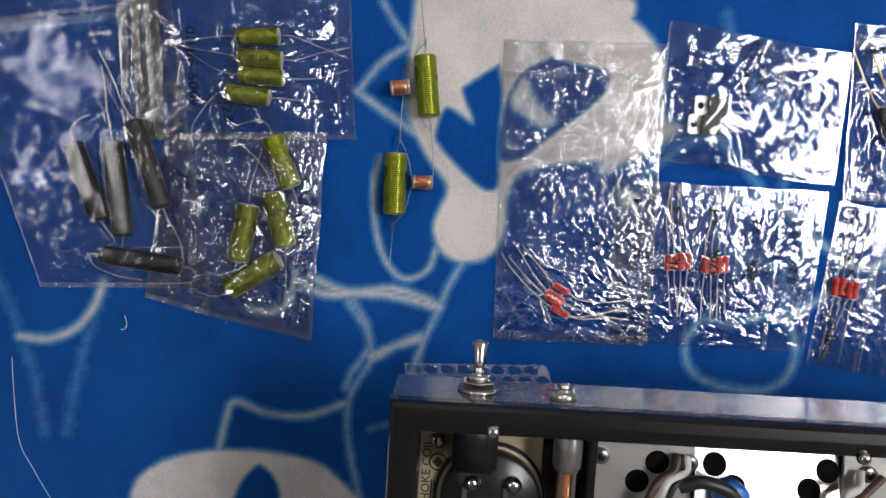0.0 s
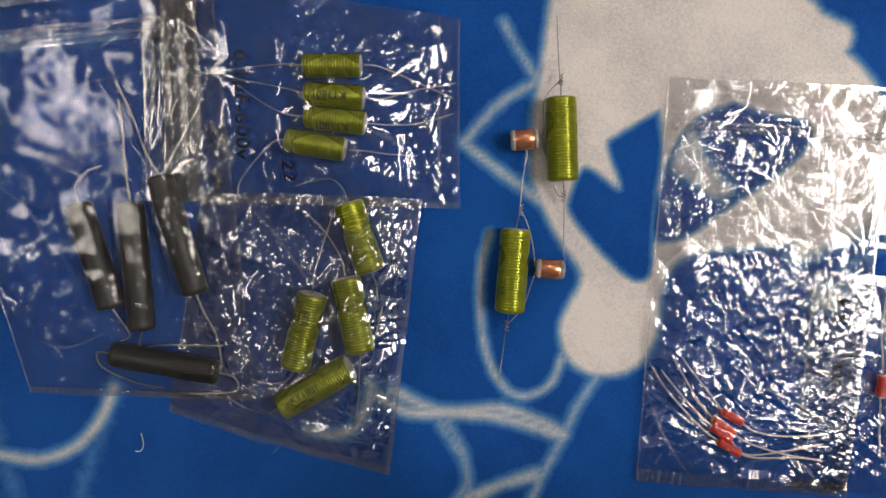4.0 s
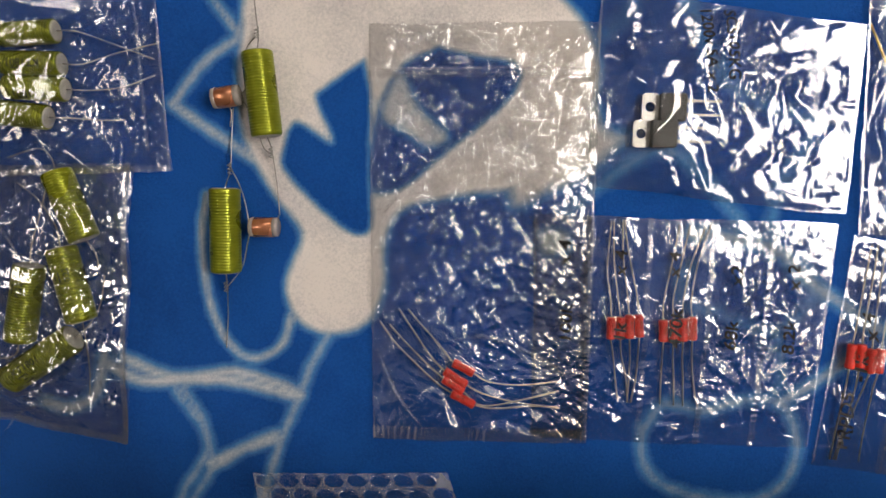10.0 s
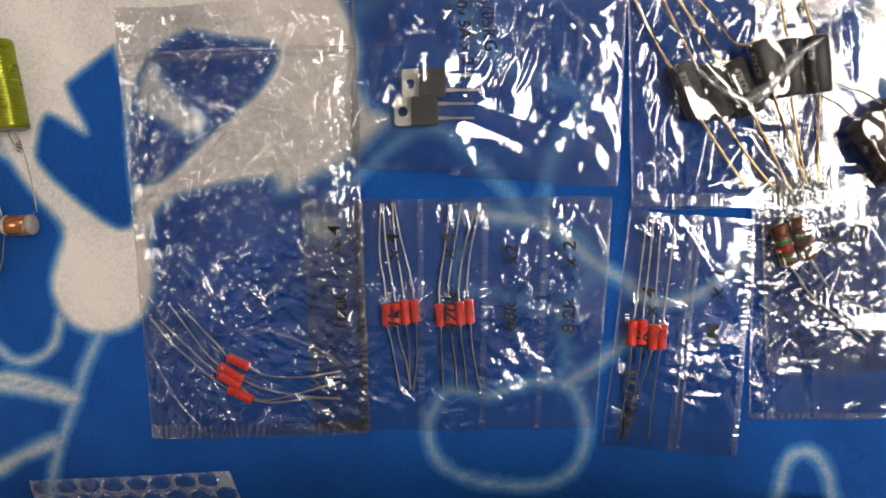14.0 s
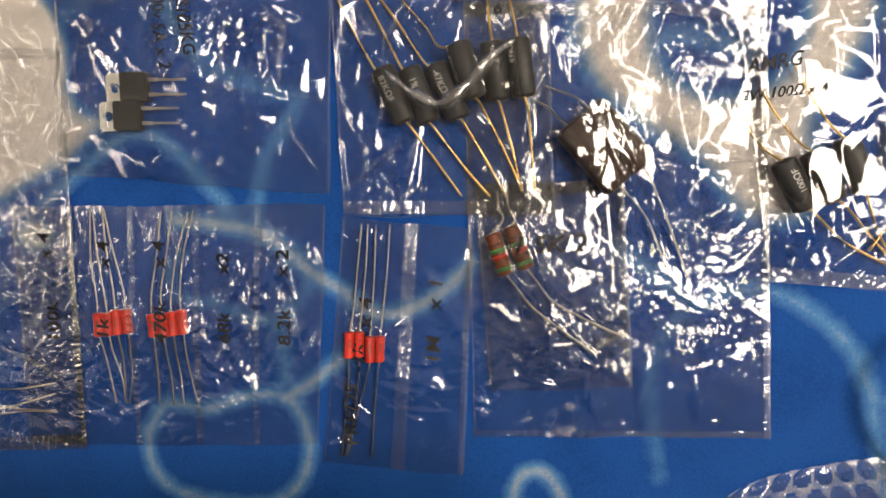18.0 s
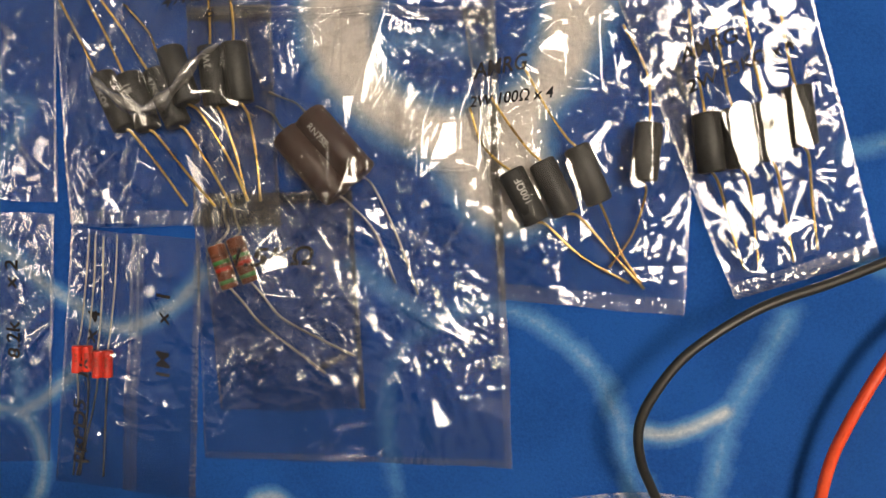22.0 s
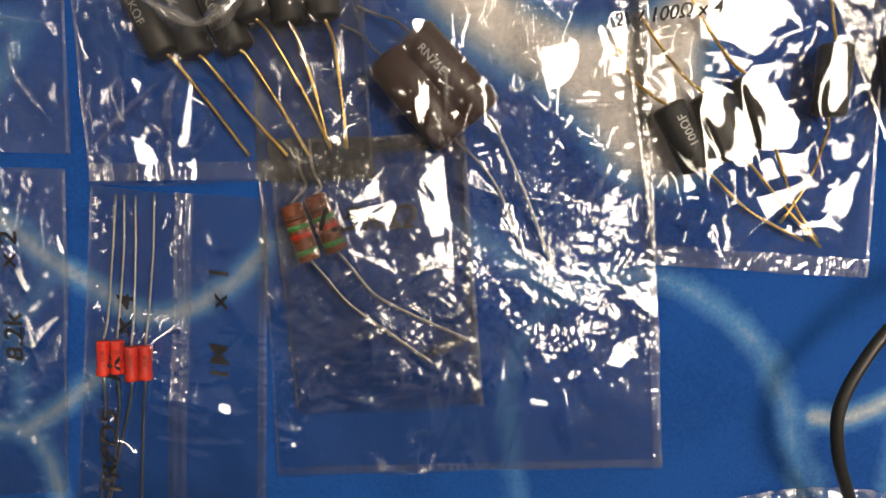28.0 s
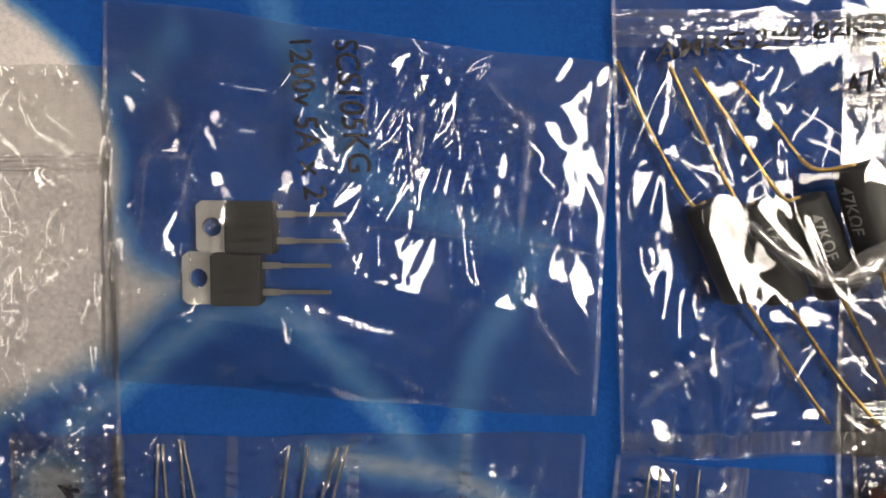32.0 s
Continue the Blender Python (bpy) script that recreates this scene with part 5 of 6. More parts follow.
for way, r in (([(59.1, 26.6), (64.2, 31.4), (67.8, 35.6)], 0.7), ([(33.8, 40.2), (40, 44.2), (45.4, 50)], 0.8), ([(52.2, -42.2), (67.5, -40.3), (79.3, -44), (94, -52.1), (100.5, -58.4)], 1.1), ([(27.3, -44.7), (32.3, -57.9), (37.1, -66.7), (44.8, -77.2)], 0.9), ([(45.9, 24.6), (35.7, 12.7), (30.5, 7.3)], 0.8), ([(51.2, -54.8), (53.8, -49.3), (45.1, -33)], 0.6)):
    fold(ob, film, way, r)
film.strip(ob, "zip", (0, 0.115), (1, 0.115), 4, FILM_SEAL, 0.3, 0.9, "raised zip of the bag")
film.strip(ob, "seal", (0, 0.978), (1, 0.978), 5, FILM_SEAL, 0.2, 0, "", 0.8)
# diodes
ob, film = bag("flat clear bag with handwriting holding two power diodes", [(115.5, 88.4), (210.9, 70.5), (204.3, 2), (108.6, 15.9)], held("power diodes", 3.0), base=1.0, puff=1.8, amount=0.3, size=26, seed=16, crinkle=0.04, fine=0.4, silk=1, tight=0.2, pleats=[((165, 58), 16, (0.49, -0.11), 6), ((190, 40), 14, (0.42, -0.06), 11), ((124, 48), 12, (0.26, -0.04), 10)], even=0.7, busy=[((192, 41), 10, 0.35), ((162, 28), 10, 0.35), ((185, 6), 9, 0.35), ((167, 57), 10, 0.35), ((123, 46), 11, 0.35), ((140, 67), 10, 0.35)], drape=19)
for way, r in (([(164.4, 67.3), (163.5, 62.8), (162.5, 58.2)], 0.6), ([(174.3, 64.5), (172.6, 56.5), (170.6, 47.3)], 1.0), ([(186.2, 69.3), (190.5, 63.3), (193.8, 59.7), (192.1, 48.2), (190.6, 37.5)], 1.5), ([(190.8, 37.6), (198.4, 36.2), (207.3, 33.8)], 0.6), ([(193.3, 30.8), (193.8, 23.3), (196.7, 17.7), (201.1, 10.8)], 1.2), ([(124, 57.9), (129.7, 57.1), (133.1, 57.2)], 0.6), ([(132.9, 56.8), (131.6, 50.6), (130.3, 44.7)], 0.5), ([(123.5, 60.4), (123.2, 53.5), (121.2, 47.3), (120, 41.6)], 0.35), ([(127.1, 68.8), (128.3, 65.3), (129.1, 61.8)], 1.5), ([(159.6, 42.8), (169, 41.5), (188.9, 37.7)], 0.3)):
    fold(ob, film, way, r)
film.letter(ob, "SCS105KG", *(158.4, 77.8), 4.4, -87, 0.1, stretch=0.92)
film.letter(ob, "1200v 5A x 2", *(150, 79.1), 4.2, -87, 0.1, stretch=0.98)
# narrow bag
ob, film = bag("narrow clear bag with handwriting holding four red resistors", [(208.7, -5.9), (253.5, -13.5), (244, -102.2), (194.2, -94.4)], held(G8), FILM, base=0.3, puff=1.0, amount=0.35, size=22, seed=18, crinkle=0.15, fine=0.6, silk=3, pleats=[((229, -72), 9, (0.07, 0.25), 8), ((215, -14), 6, (0.09, 0.11), 5), ((205, -80), 6, (0.52, 0.24), 5)], busy=[((229, -71), 7, 1.0), ((214, -12), 5, 1.0), ((200, -89), 5, 1.0)], drape=3.5)
film.strip(ob, "pocket_seal", (0.53, 0.0), (0.53, 1), 5, FILM_SEAL, 0.2, 0.4)
film.strip(ob, "side_seal", (0.985, 0.05), (0.985, 1), 2.5, FILM_SEAL, 0.2, 0, "", 0.2)
for text, start in (("PRPD5", (207.1, -88.7)), ("-1k", (211.6, -61.6)), ("x 4", (215.7, -45.8)), ("1M", (238.6, -61)), ("x", (240.5, -41.5)), ("1", (241.5, -34.1))):
    film.letter(ob, text, *start, 4.8, 86, 0.15)
# small bag inside the large one
ob, film = bag("small clear zip bag with handwriting holding two carbon resistors", [(255.4, 2.1), (306.3, 0.1), (305.9, -73.2), (256.2, -71.6)], held("carbon resistors"), FILM_CRISP, base=0.8, puff=1.6, amount=0.6, size=24, seed=21, crinkle=0.1, fine=0.9, silk=3, pleats=[((270, -18), 12, (0.50, 0.07), 6), ((290, -54), 12, (0.45, 0.17), 6)], busy=[((270, -17), 11, 1.0), ((288, -55), 11, 1.0), ((299, -58), 6, 1.0), ((266, -39), 7, 1.0)])
film.strip(ob, "zip", (0.0, 0.03), (1, 0.03), 4, FILM_SEAL, 0.3, 0.8)
film.strip(ob, "side_seal", (0.99, 0), (0.99, 1), 1.5, FILM_SEAL, 0.2, 0, "", 0.2)
film.letter(ob, "1.5KΩ", *(265.4, -22.3), 6.0, -3, 0.25)
# large bag with the brown resistors
ob, film = bag("large zip bag holding two brown resistors and a smaller bag", [(255.9, 79.1), (356.8, 69.2), (353.5, -94.5), (249, -88)], held("brown resistors") + held("carbon resistors", 1.5) + ridges([(308, 25.3), (301.4, 9.8), (298.7, -3.3)], 9) + ridges([(340.4, 38.4), (331.1, 18.8), (329.3, 2), (342, -8.5), (356.5, -21.1)], 6.5) + ridges([(324.1, 59.9), (314.8, 39.2), (308.1, 6.9), (312.2, -10)], 7) + ridges([(276.3, 3), (272, -15.2), (276.3, -32.1)], 8), FILM_CRISP, base=0.5, puff=3.2, amount=0.55, size=34, seed=20, crinkle=0.12, fine=0.6, silk=1, tight=0.35, pleats=[((334, -34), 18, (0.06, 0.13), 6), ((318, 26), 12, (0.21, -0.03), 7), ((345, -58), 10, (0.09, 0.19), 5), ((300, 0), 11, (0.40, 0.02), 7), ((325, -15), 12, (0.31, 0.06), 6)], busy=[((332, -41), 21, 1.0), ((316, 22), 11, 1.0), ((329, -23), 15, 1.0), ((345, -57), 10, 1.0), ((260, -18), 7, 1.0), ((259, -60), 8, 1.0), ((252, -76), 7, 1.0), ((283, -46), 6, 1.0), ((305, -35), 10, 1.0), ((335, 39), 11, 1.0), ((292, 50), 8, 1.0)])
for way, r in (([(329.7, 4.6), (338, 3.9), (349.6, 3.2)], 1.0), ([(323.5, 11.4), (330.1, 15.6), (335.4, 22.1)], 1.2), ([(303.4, 34.5), (304.9, 47), (306.8, 51.5), (307, 43.2), (306.2, 32.5)], 0.5), ([(316.9, 52.1), (318, 43.9), (318.5, 36.7)], 0.9), ([(333.3, 33.4), (337.2, 36.6), (338.8, 33.7)], 1.3), ([(297.1, 15.7), (302.2, 14.4), (301.7, 2.4)], 0.8), ([(333.8, -24.4), (338.9, -17.6), (343.1, -11.5)], 1.2), ([(324.8, -21.9), (328.8, -17.7), (331.4, -13.3)], 1.2), ([(291.5, -58.1), (297.3, -55.6), (303.1, -53.6)], 1.3)):
    fold(ob, film, way, r)
film.strip(ob, "zip", (0, 0.105), (1, 0.105), 4, FILM_SEAL, 0.3, 0.9, "raised zip of the bag")
film.strip(ob, "seal", (0, 0.99), (1, 0.99), 2, FILM_SEAL, 0.2, 0, "", 0.2)
film.strip(ob, "side_seal", (0.985, 0.1), (0.985, 1), 2, FILM_SEAL, 0.2, 0, "", 0.2)
# six black resistors
ob, film = bag("clear bag with handwriting holding six black resistors", [(211, 86.3), (285, 80.8), (281.9, -10.8), (209, -6.1)], held(A6, 0.5), base=1.5, puff=3.0, amount=0.6, size=26, seed=19, crinkle=0.02, fine=0.2, silk=5, pleats=[((226, 12), 16, (0.10, 0.09), 14), ((222, 60), 12, (0.53, -0.13), 12), ((228, 8), 12, (0.61, 0.00), 10)], tight=0.25, busy=[((223, 7), 12, 0.35), ((269, 5), 10, 0.35), ((218, 57), 7, 0.35)], drape=9)
film.strip(ob, "seal", (0, 0.965), (1, 0.965), 4.5, FILM_SEAL, 0.2, 0, "", 0.2)
film.strip(ob, "zip", (0, 0.10), (1, 0.10), 7, FILM_SEAL, 0.4, 0.8)
for way, r in (([(228.7, 40.5), (235.8, 33.6), (245.3, 28.5), (254.7, 33.8), (263.2, 42.3), (271.2, 47.1)], 2.6), ([(228.6, 57.9), (228, 48.8), (227.2, 41.9)], 0.5), ([(276, 58.6), (277.4, 52.5), (278.8, 42.9), (282.6, 26.2)], 0.6), ([(212.2, 3.8), (221.1, 10.7), (231.8, 17.3)], 1.6), ([(232.1, 1.2), (234.2, 11.4), (237, 18.7)], 1.4), ([(227.7, 50.8), (231.6, 57.5), (234.3, 64.4)], 1.2), ([(218.8, 65.2), (222.1, 58.1), (224.8, 53.3)], 1.0)):
    fold(ob, film, way, r, 0.3, FILM_RIBBON if r > 2 else None, r > 2)
film.letter(ob, "AMRG 2W 82KΩx2", *(218.1, 70.3), 3.6, 4, 0.25)
film.letter(ob, "47KΩ x4", *(251, 60.9), 3.8, 12, 0.25)
film.letter(ob, "6", *(264.7, 57), 3.8, 0, 0.2)
# four black resistors, middle bag
ob, film = bag("clear bag with handwriting holding four black resistors", [(345.4, 67.1), (419.9, 60), (410, -46.8), (354, -38.3)], held(A100, 0.5) + ridges([(387.4, 49.4), (387, 25.4), (396.6, 9)], 8), base=2.0, puff=3.5, amount=0.8, size=28, seed=22, crinkle=0.02, fine=0.3, silk=5, pleats=[((355, 48), 12, (0.02, -0.08), 10), ((372, -26), 10, (0.18, 0.09), 9)], busy=[((370, -26), 7, 0.35), ((354, 3), 7, 0.35), ((395, -26), 7, 0.35), ((352, 46), 7, 0.35)], drape=10)
film.strip(ob, "seal", (0, 0.975), (1, 0.975), 5, FILM_SEAL, 0.2, 0, "", 0.2)
film.letter(ob, "AMRG", *(348.6, 32.3), 4.8, 4, 0.25, stretch=0.9)
film.letter(ob, "2W 100Ω x 4", *(346.5, 23.4), 3.5, 1, 0.25, stretch=0.95)
# four black resistors, end bag
ob, film = bag("clear bag with handwriting holding four black resistors in a row", [(389.7, 66.4), (448.6, 59.6), (468.3, -31.2), (425.7, -42.3)], held(A33, 0.5), base=2.6, puff=3.0, amount=0.5, size=20, seed=23, crinkle=0.06, fine=0.5, silk=6, pleats=[((440, -18), 14, (0.00, 0.07), 9), ((430, 40), 12, (0.03, -0.09), 9)], busy=[((431, -19), 8, 0.35), ((428, 39), 8, 0.35), ((451, -24), 6, 0.35)], drape=10)
film.strip(ob, "seal", (0, 0.975), (1, 0.975), 5, FILM_SEAL, 0.2, 0, "", 0.2)
for way, r in (([(408.5, 36.9), (410.6, 30.7), (411.8, 23.7), (414.6, 15.2)], 1.2), ([(436.1, 0.9), (440.7, -4.7), (447.2, -7.8)], 0.8)):
    fold(ob, film, way, r)
film.letter(ob, "AMRG", *(412, 31), 4.8, 18, 0.25, stretch=0.95)
film.letter(ob, "2W 33KΩ x 4", *(413.1, 21.7), 3.9, 19, 0.25, stretch=1.05)


# ---------------------------------------------------------------- cables and stray threads
def cable(points, heights, radius, material, label):
    line = [(x, y, z) for (x, y), z in zip(points, heights)]
    ob = thing("cable", *points[0], heights[0] - radius, label, "cable", "test cables")
    part("sheath", sweep(line, radius, 14, 8), material, ob)
    return ob


black_way = [(412.6, -126.2), (401.3, -110.3), (395, -96.2), (391.6, -85.7), (391.7, -75.4), (397, -65.5), (407.8, -54.3), (428, -43.2), (452.3, -36.5), (478.8, -27.9), (499.3, -18.4), (529.2, -8.3)]
cable([*black_way, (600, 60)], [8, 11, 15, 18, 19, 19, 18, 16, 12, 8, 5, 3, 2.3], 1.5, BLACK_RUBBER, "black rubber-sheathed cable curving over the blanket")
red_way = [(442.5, -130.5), (443.8, -116.5), (446.4, -102.7), (450, -90.8), (455.3, -79), (464.2, -64.2), (474.6, -51.4), (486.2, -42.1), (505.4, -32)]
cable([*red_way, (590, 20)], [6, 8, 9, 9, 10, 10, 9, 7, 4, 2.6], 1.7, RED_RUBBER, "red rubber-sheathed cable curving over the blanket")


def thread(points, label):
    ob = thing("thread", *points[0], 0.2, label, "thread", "stray threads")
    part("fibre", sweep([(x, y, 0.5) for x, y in points], 0.22, 6, 6), LINT, ob)


thread([(-239.3, -91.1), (-239.3, -112.7), (-237.8, -138.3), (-230.8, -154.5), (-220.7, -174)], "long pale wire end lying on the blanket")
thread([(-176.3, -68), (-175.4, -72.3), (-176.4, -75.3), (-178.8, -75.6)], "short pale thread on the blanket")



# ---------------------------------------------------------------- bubble wrap
def bubbles(name, corners, top, label, mound=0.0, pitch=9.0):
    """A sheet of bubble wrap: a film with rows of flat-topped blisters."""
    c = [Vector((*p, 0)) for p in corners]
    mid = sum(c, Vector()) / 4
    ob = thing(name, mid.x, mid.y, 0.3, label, "bubble wrap", "bubble wrap")

    def place(u, v):
        p = (1 - u) * (1 - v) * c[0] + u * (1 - v) * c[1] + u * v * c[2] + (1 - u) * v * c[3]
        if mound:
            p = mid + (p - mid) * Vector((1 - 0.30 * abs(2 * v - 1) ** 3, 1 - 0.22 * abs(2 * u - 1) ** 3, 0))
        k = min(1, min(u, 1 - u) * 4) * min(1, min(v, 1 - v) * 4)
        k = k * k * (3 - 2 * k)
        return Vector((p.x, p.y, 0.8 + top + mound * k + (0.8 * math.sin(p.x / 7) * math.sin(p.y / 9) if mound else 0.3 * math.sin(p.x / 11))))

    wide, tall = (c[1] - c[0]).length, (c[3] - c[0]).length
    rows, cols = int(tall / (pitch * 0.62)), int(wide / pitch)
    centres = [((i + 0.5 + 0.5 * (j % 2)) / (cols + 0.5), (j + 0.5) / rows) for j in range(rows) for i in range(cols)]
    n, m = int(wide / 0.8), int(tall / 0.8)
    flat = np.array(centres)
    reach_u, reach_v = 0.46 / (cols + 0.5), 0.5 / rows
    bm = bmesh.new()
    grid = [[bm.verts.new(place(i / n, j / m)) for i in range(n + 1)] for j in range(m + 1)]
    for j in range(m):
        for i in range(n):
            if ((((flat[:, 0] - (i + 0.5) / n) / reach_u) ** 2 + ((flat[:, 1] - (j + 0.5) / m) / reach_v) ** 2) > 0.85).all():
                bm.faces.new((grid[j + 1][i], grid[j + 1][i + 1], grid[j][i + 1], grid[j][i]))
    bmesh.ops.delete(bm, geom=[v for v in bm.verts if not v.link_faces], context="VERTS")
    part("sheet", bm, BUBBLE_FILM, ob, "milky flat film between the bubbles")
    verts, faces = [], []
    profile = ((1.0, 0.12), (0.97, 0.9), (0.9, 1.3), (0.72, 1.5), (0.35, 1.35))
    across, down = 0.49 / (cols + 0.5), 0.56 / rows
    for u, v in centres:
        first = len(verts)
        squash = random.uniform(0.6, 1.25)
        lean = random.uniform(-0.35, 0.35)
        for share, up in profile:
            for k in range(18):
                t = 2 * math.pi * k / 18
                p = place(u + across * share * math.cos(t), v + down * share * math.sin(t))
                verts.append((p.x, p.y, p.z + up * squash * (1 + lean * math.cos(t) * share)))
        p = place(u, v)
        verts.append((p.x, p.y, p.z + 1.25 * squash))
        last = len(profile) - 1
        for ring in range(last):
            for k in range(18):
                one, two = first + ring * 18 + k, first + ring * 18 + (k + 1) % 18
                faces.append((one, two, two + 18, one + 18))
        for k in range(18):
            faces.append((first + last * 18 + k, first + last * 18 + (k + 1) % 18, first + last * 18 + 18))
    blisters = mesh_from("bubble_layer", verts, faces, BLISTER_FILM, ob, "", True)
    tagged(blisters, "", "", "", "stuff")
    return ob


bubbles("bubble_wrap", [(-24, -93), (53, -94), (88, -215), (-8, -215)], 3.5, "flat sheet of clear bubble wrap under the amplifier chassis", 0.0, 9.6)
bubbles("bubble_wrap", [(314, -107), (446, -101), (450, -200), (304, -200)], 0.5, "clear bubble wrap bundled into a low mound", 23.0, 9.6)


# ---------------------------------------------------------------- amplifier chassis, upside down with its bottom open
LEAN_Z = math.atan2(-79.2 + 69.6, 147 + 20)
CH = Matrix.Translation((-20, -70.5, 0)) @ Matrix.Rotation(LEAN_Z, 4, "Z")
WIDE, DEEP, TOP, LOW = 330.0, 230.0, 142.0, 106.5
amp = thing("amplifier_chassis", *(CH @ Vector((WIDE / 2, -DEEP / 2, 0))).xy, 5.0, "upturned amplifier chassis with polished sides and a black rim", "amplifier")
part("front_wall", box(0.6, WIDE - 0.6, -2.6, -0.6, LOW, TOP - 3, 0, CH), MIRROR_STEEL, amp, "polished steel side", False)
part("back_wall", box(0.6, WIDE - 0.6, -DEEP + 0.6, -DEEP + 2.6, LOW, TOP - 3, 0, CH), MIRROR_STEEL, amp, "polished steel side", False)
part("side_wall", box(0.6, 2.6, -DEEP + 2.7, -2.7, LOW, TOP - 3, 0, CH), MIRROR_STEEL, amp, "polished steel side", False)
part("side_wall", box(WIDE - 2.6, WIDE - 0.6, -DEEP + 2.7, -2.7, LOW, TOP - 3, 0, CH), MIRROR_STEEL, amp, "polished steel side", False)
part("deck", box(2.7, WIDE - 2.7, -DEEP + 2.7, -2.7, LOW, LOW + 1.5, 0, CH), BLACK_PAINT, amp, "black deck", False)
rim = bmesh.new()
rounds = []
for k in range(9):
    t = math.pi * k / 8
    rounds.append((5.0 - 5.0 * math.copysign(abs(math.cos(t)) ** 0.5, math.cos(t)), TOP - 6.5 + 6.5 * math.sin(t) ** 0.6))
loops = []
for inset, z in rounds:
    reach = inset * 1.12
    loops.append([rim.verts.new(CH @ Vector(p)) for p in ((reach, -reach, z), (WIDE - reach, -reach, z), (WIDE - reach, -DEEP + reach, z), (reach, -DEEP + reach, z))])
for one, two in zip(loops, loops[1:] + loops[:1]):
    for k in range(4):
        rim.faces.new((one[k], one[(k + 1) % 4], two[(k + 1) % 4], two[k]))
part("rim", rim, BLACK_PAINT, amp, "rounded black rim", False)
for x0, x1, y0, y1 in ((15, 90, -95, -30), (110, 210, -110, -30), (235, 310, -95, -30), (60, 270, -215, -130)):
    part("transformer_cover", box(x0, x1, y0, y1, 6.0, LOW - 0.2, 4, CH), BLACK_PAINT, amp, "black transformer cover that carries the chassis")


def on_chassis(x, y, z):
    return CH @ Vector((x, y, z))


# toggle switch through the front wall
nut = CH.inverted() @ Vector((10.8, -70.5, 0))
tx, tz = nut.x, 122.0
switch = part("toggle_switch", lathe(on_chassis(tx, -0.7, tz), on_chassis(tx, 0.8, tz), [(0, 7.4), (0.7, 7.4), (1, 6.8)], 24), CHROME, amp, "chrome toggle switch")
part("nut", lathe(on_chassis(tx, 0.9, tz), on_chassis(tx, 3.2, tz), [(0, 6.4), (0.85, 6.4), (1, 6.0)], 6), CHROME, switch, "", False)
part("bushing", lathe(on_chassis(tx, 3.2, tz), on_chassis(tx, 5.4, tz), [(0, 4.4), (0.3, 4.1), (0.6, 4.4), (1, 3.8)], 20), CHROME, switch)
part("bat", lathe(on_chassis(tx, 4.6, tz - 0.4), on_chassis(tx + 0.4, 17.0, tz - 4.6), [(0, 1.5), (0.45, 2.2), (0.85, 3.1), (0.95, 2.9), (1, 1.6)], 18), CHROME, switch, "chrome bat handle")
part("switch_body", box(tx - 8, tx + 8, -29, -2.8, tz - 9, tz + 9, 1.5, CH), BLACK_PLASTIC, switch, "black switch body")
knob = CH.inverted() @ Vector((41.4, -73, 0))
part("pilot_bezel", lathe(on_chassis(knob.x, -0.7, 126), on_chassis(knob.x, 3.4, 126), [(0, 5.2), (0.5, 5.0), (0.8, 3.6), (1, 2.8)], 24), CHROME, amp, "round chrome bezel")
part("pilot_stem", lathe(on_chassis(knob.x, 3.2, 127.5), on_chassis(knob.x, 5.2, 127.5), [(0, 2.2), (1, 2.0)], 14), CHROME, amp)


def spot(p, z):
    q = CH.inverted() @ Vector((p[0], p[1], 0))
    return q.x, q.y, z


# what shows inside the open bottom
x, y, _ = spot((-10.5, -94.5), 0)
x1, _, _ = spot((36.5, -99.9), 0)
part("label_plate", box(x, x1, -95, -13, 108, 110.5, 0.6, CH), LABEL_GOLD, amp, "cream printed label plate", False)
cx, cy, _ = spot((15.8, -117.5), 0)
part("terminal_ring", lathe(on_chassis(cx, cy, 110.6), on_chassis(cx, cy, 112.4), [(0, 21.5), (1, 21.0)], 40), BLACK_PLASTIC, amp, "black ring round the terminal block")
part("terminal_trim", lathe(on_chassis(cx, cy, 112.4), on_chassis(cx, cy, 112.8), [(0, 20.4), (1, 20.2)], 40), LABEL_GOLD, amp)
part("terminal_block", lathe(on_chassis(cx, cy, 112.8), on_chassis(cx, cy, 118), [(0, 19.2), (0.7, 19.2), (1, 18)], 40), BLACK_PLASTIC, amp, "round black terminal block")
for dx in (-7.5, 8.0):
    post = part("terminal_post", lathe(on_chassis(cx + dx, cy + 8, 118), on_chassis(cx + dx, cy + 8, 122), [(0, 3.0), (0.5, 3.2), (0.8, 2.4), (1, 1.0)], 16), CHROME, amp, "shiny round terminal post")
    part("solder_tag", box(cx + dx - 3.5, cx + dx - 1.6, cy - 14, cy + 6, 118.1, 119.0, 0.2, CH), TINNED, post, "", False)
for text, place, height, turn in (("CHOKE COIL", (-8, -123.7), 3.4, 90), ):
    verts, faces, _ = letters(text, height, 0, 0.01)
    t = radians(turn) + LEAN_Z
    mesh_from("printed_lettering", [(place[0] + a * math.cos(t) - b * math.sin(t), place[1] + a * math.sin(t) + b * math.cos(t), 110.6) for a, b in verts], faces, PRINT_DARK, amp)
mx, my, _ = spot((-4, -104.5), 0)
bm = lathe(on_chassis(mx, my, 110.55), on_chassis(mx, my, 110.7), [(0, 3.6), (1, 3.6)], 24)
badge = part("round_mark", bm, PRINT_DARK, amp, "", False)
part("mark_middle", lathe(on_chassis(mx, my, 110.72), on_chassis(mx, my, 110.8), [(0, 2.9), (1, 2.9)], 24), LABEL_GOLD, badge, "", False)
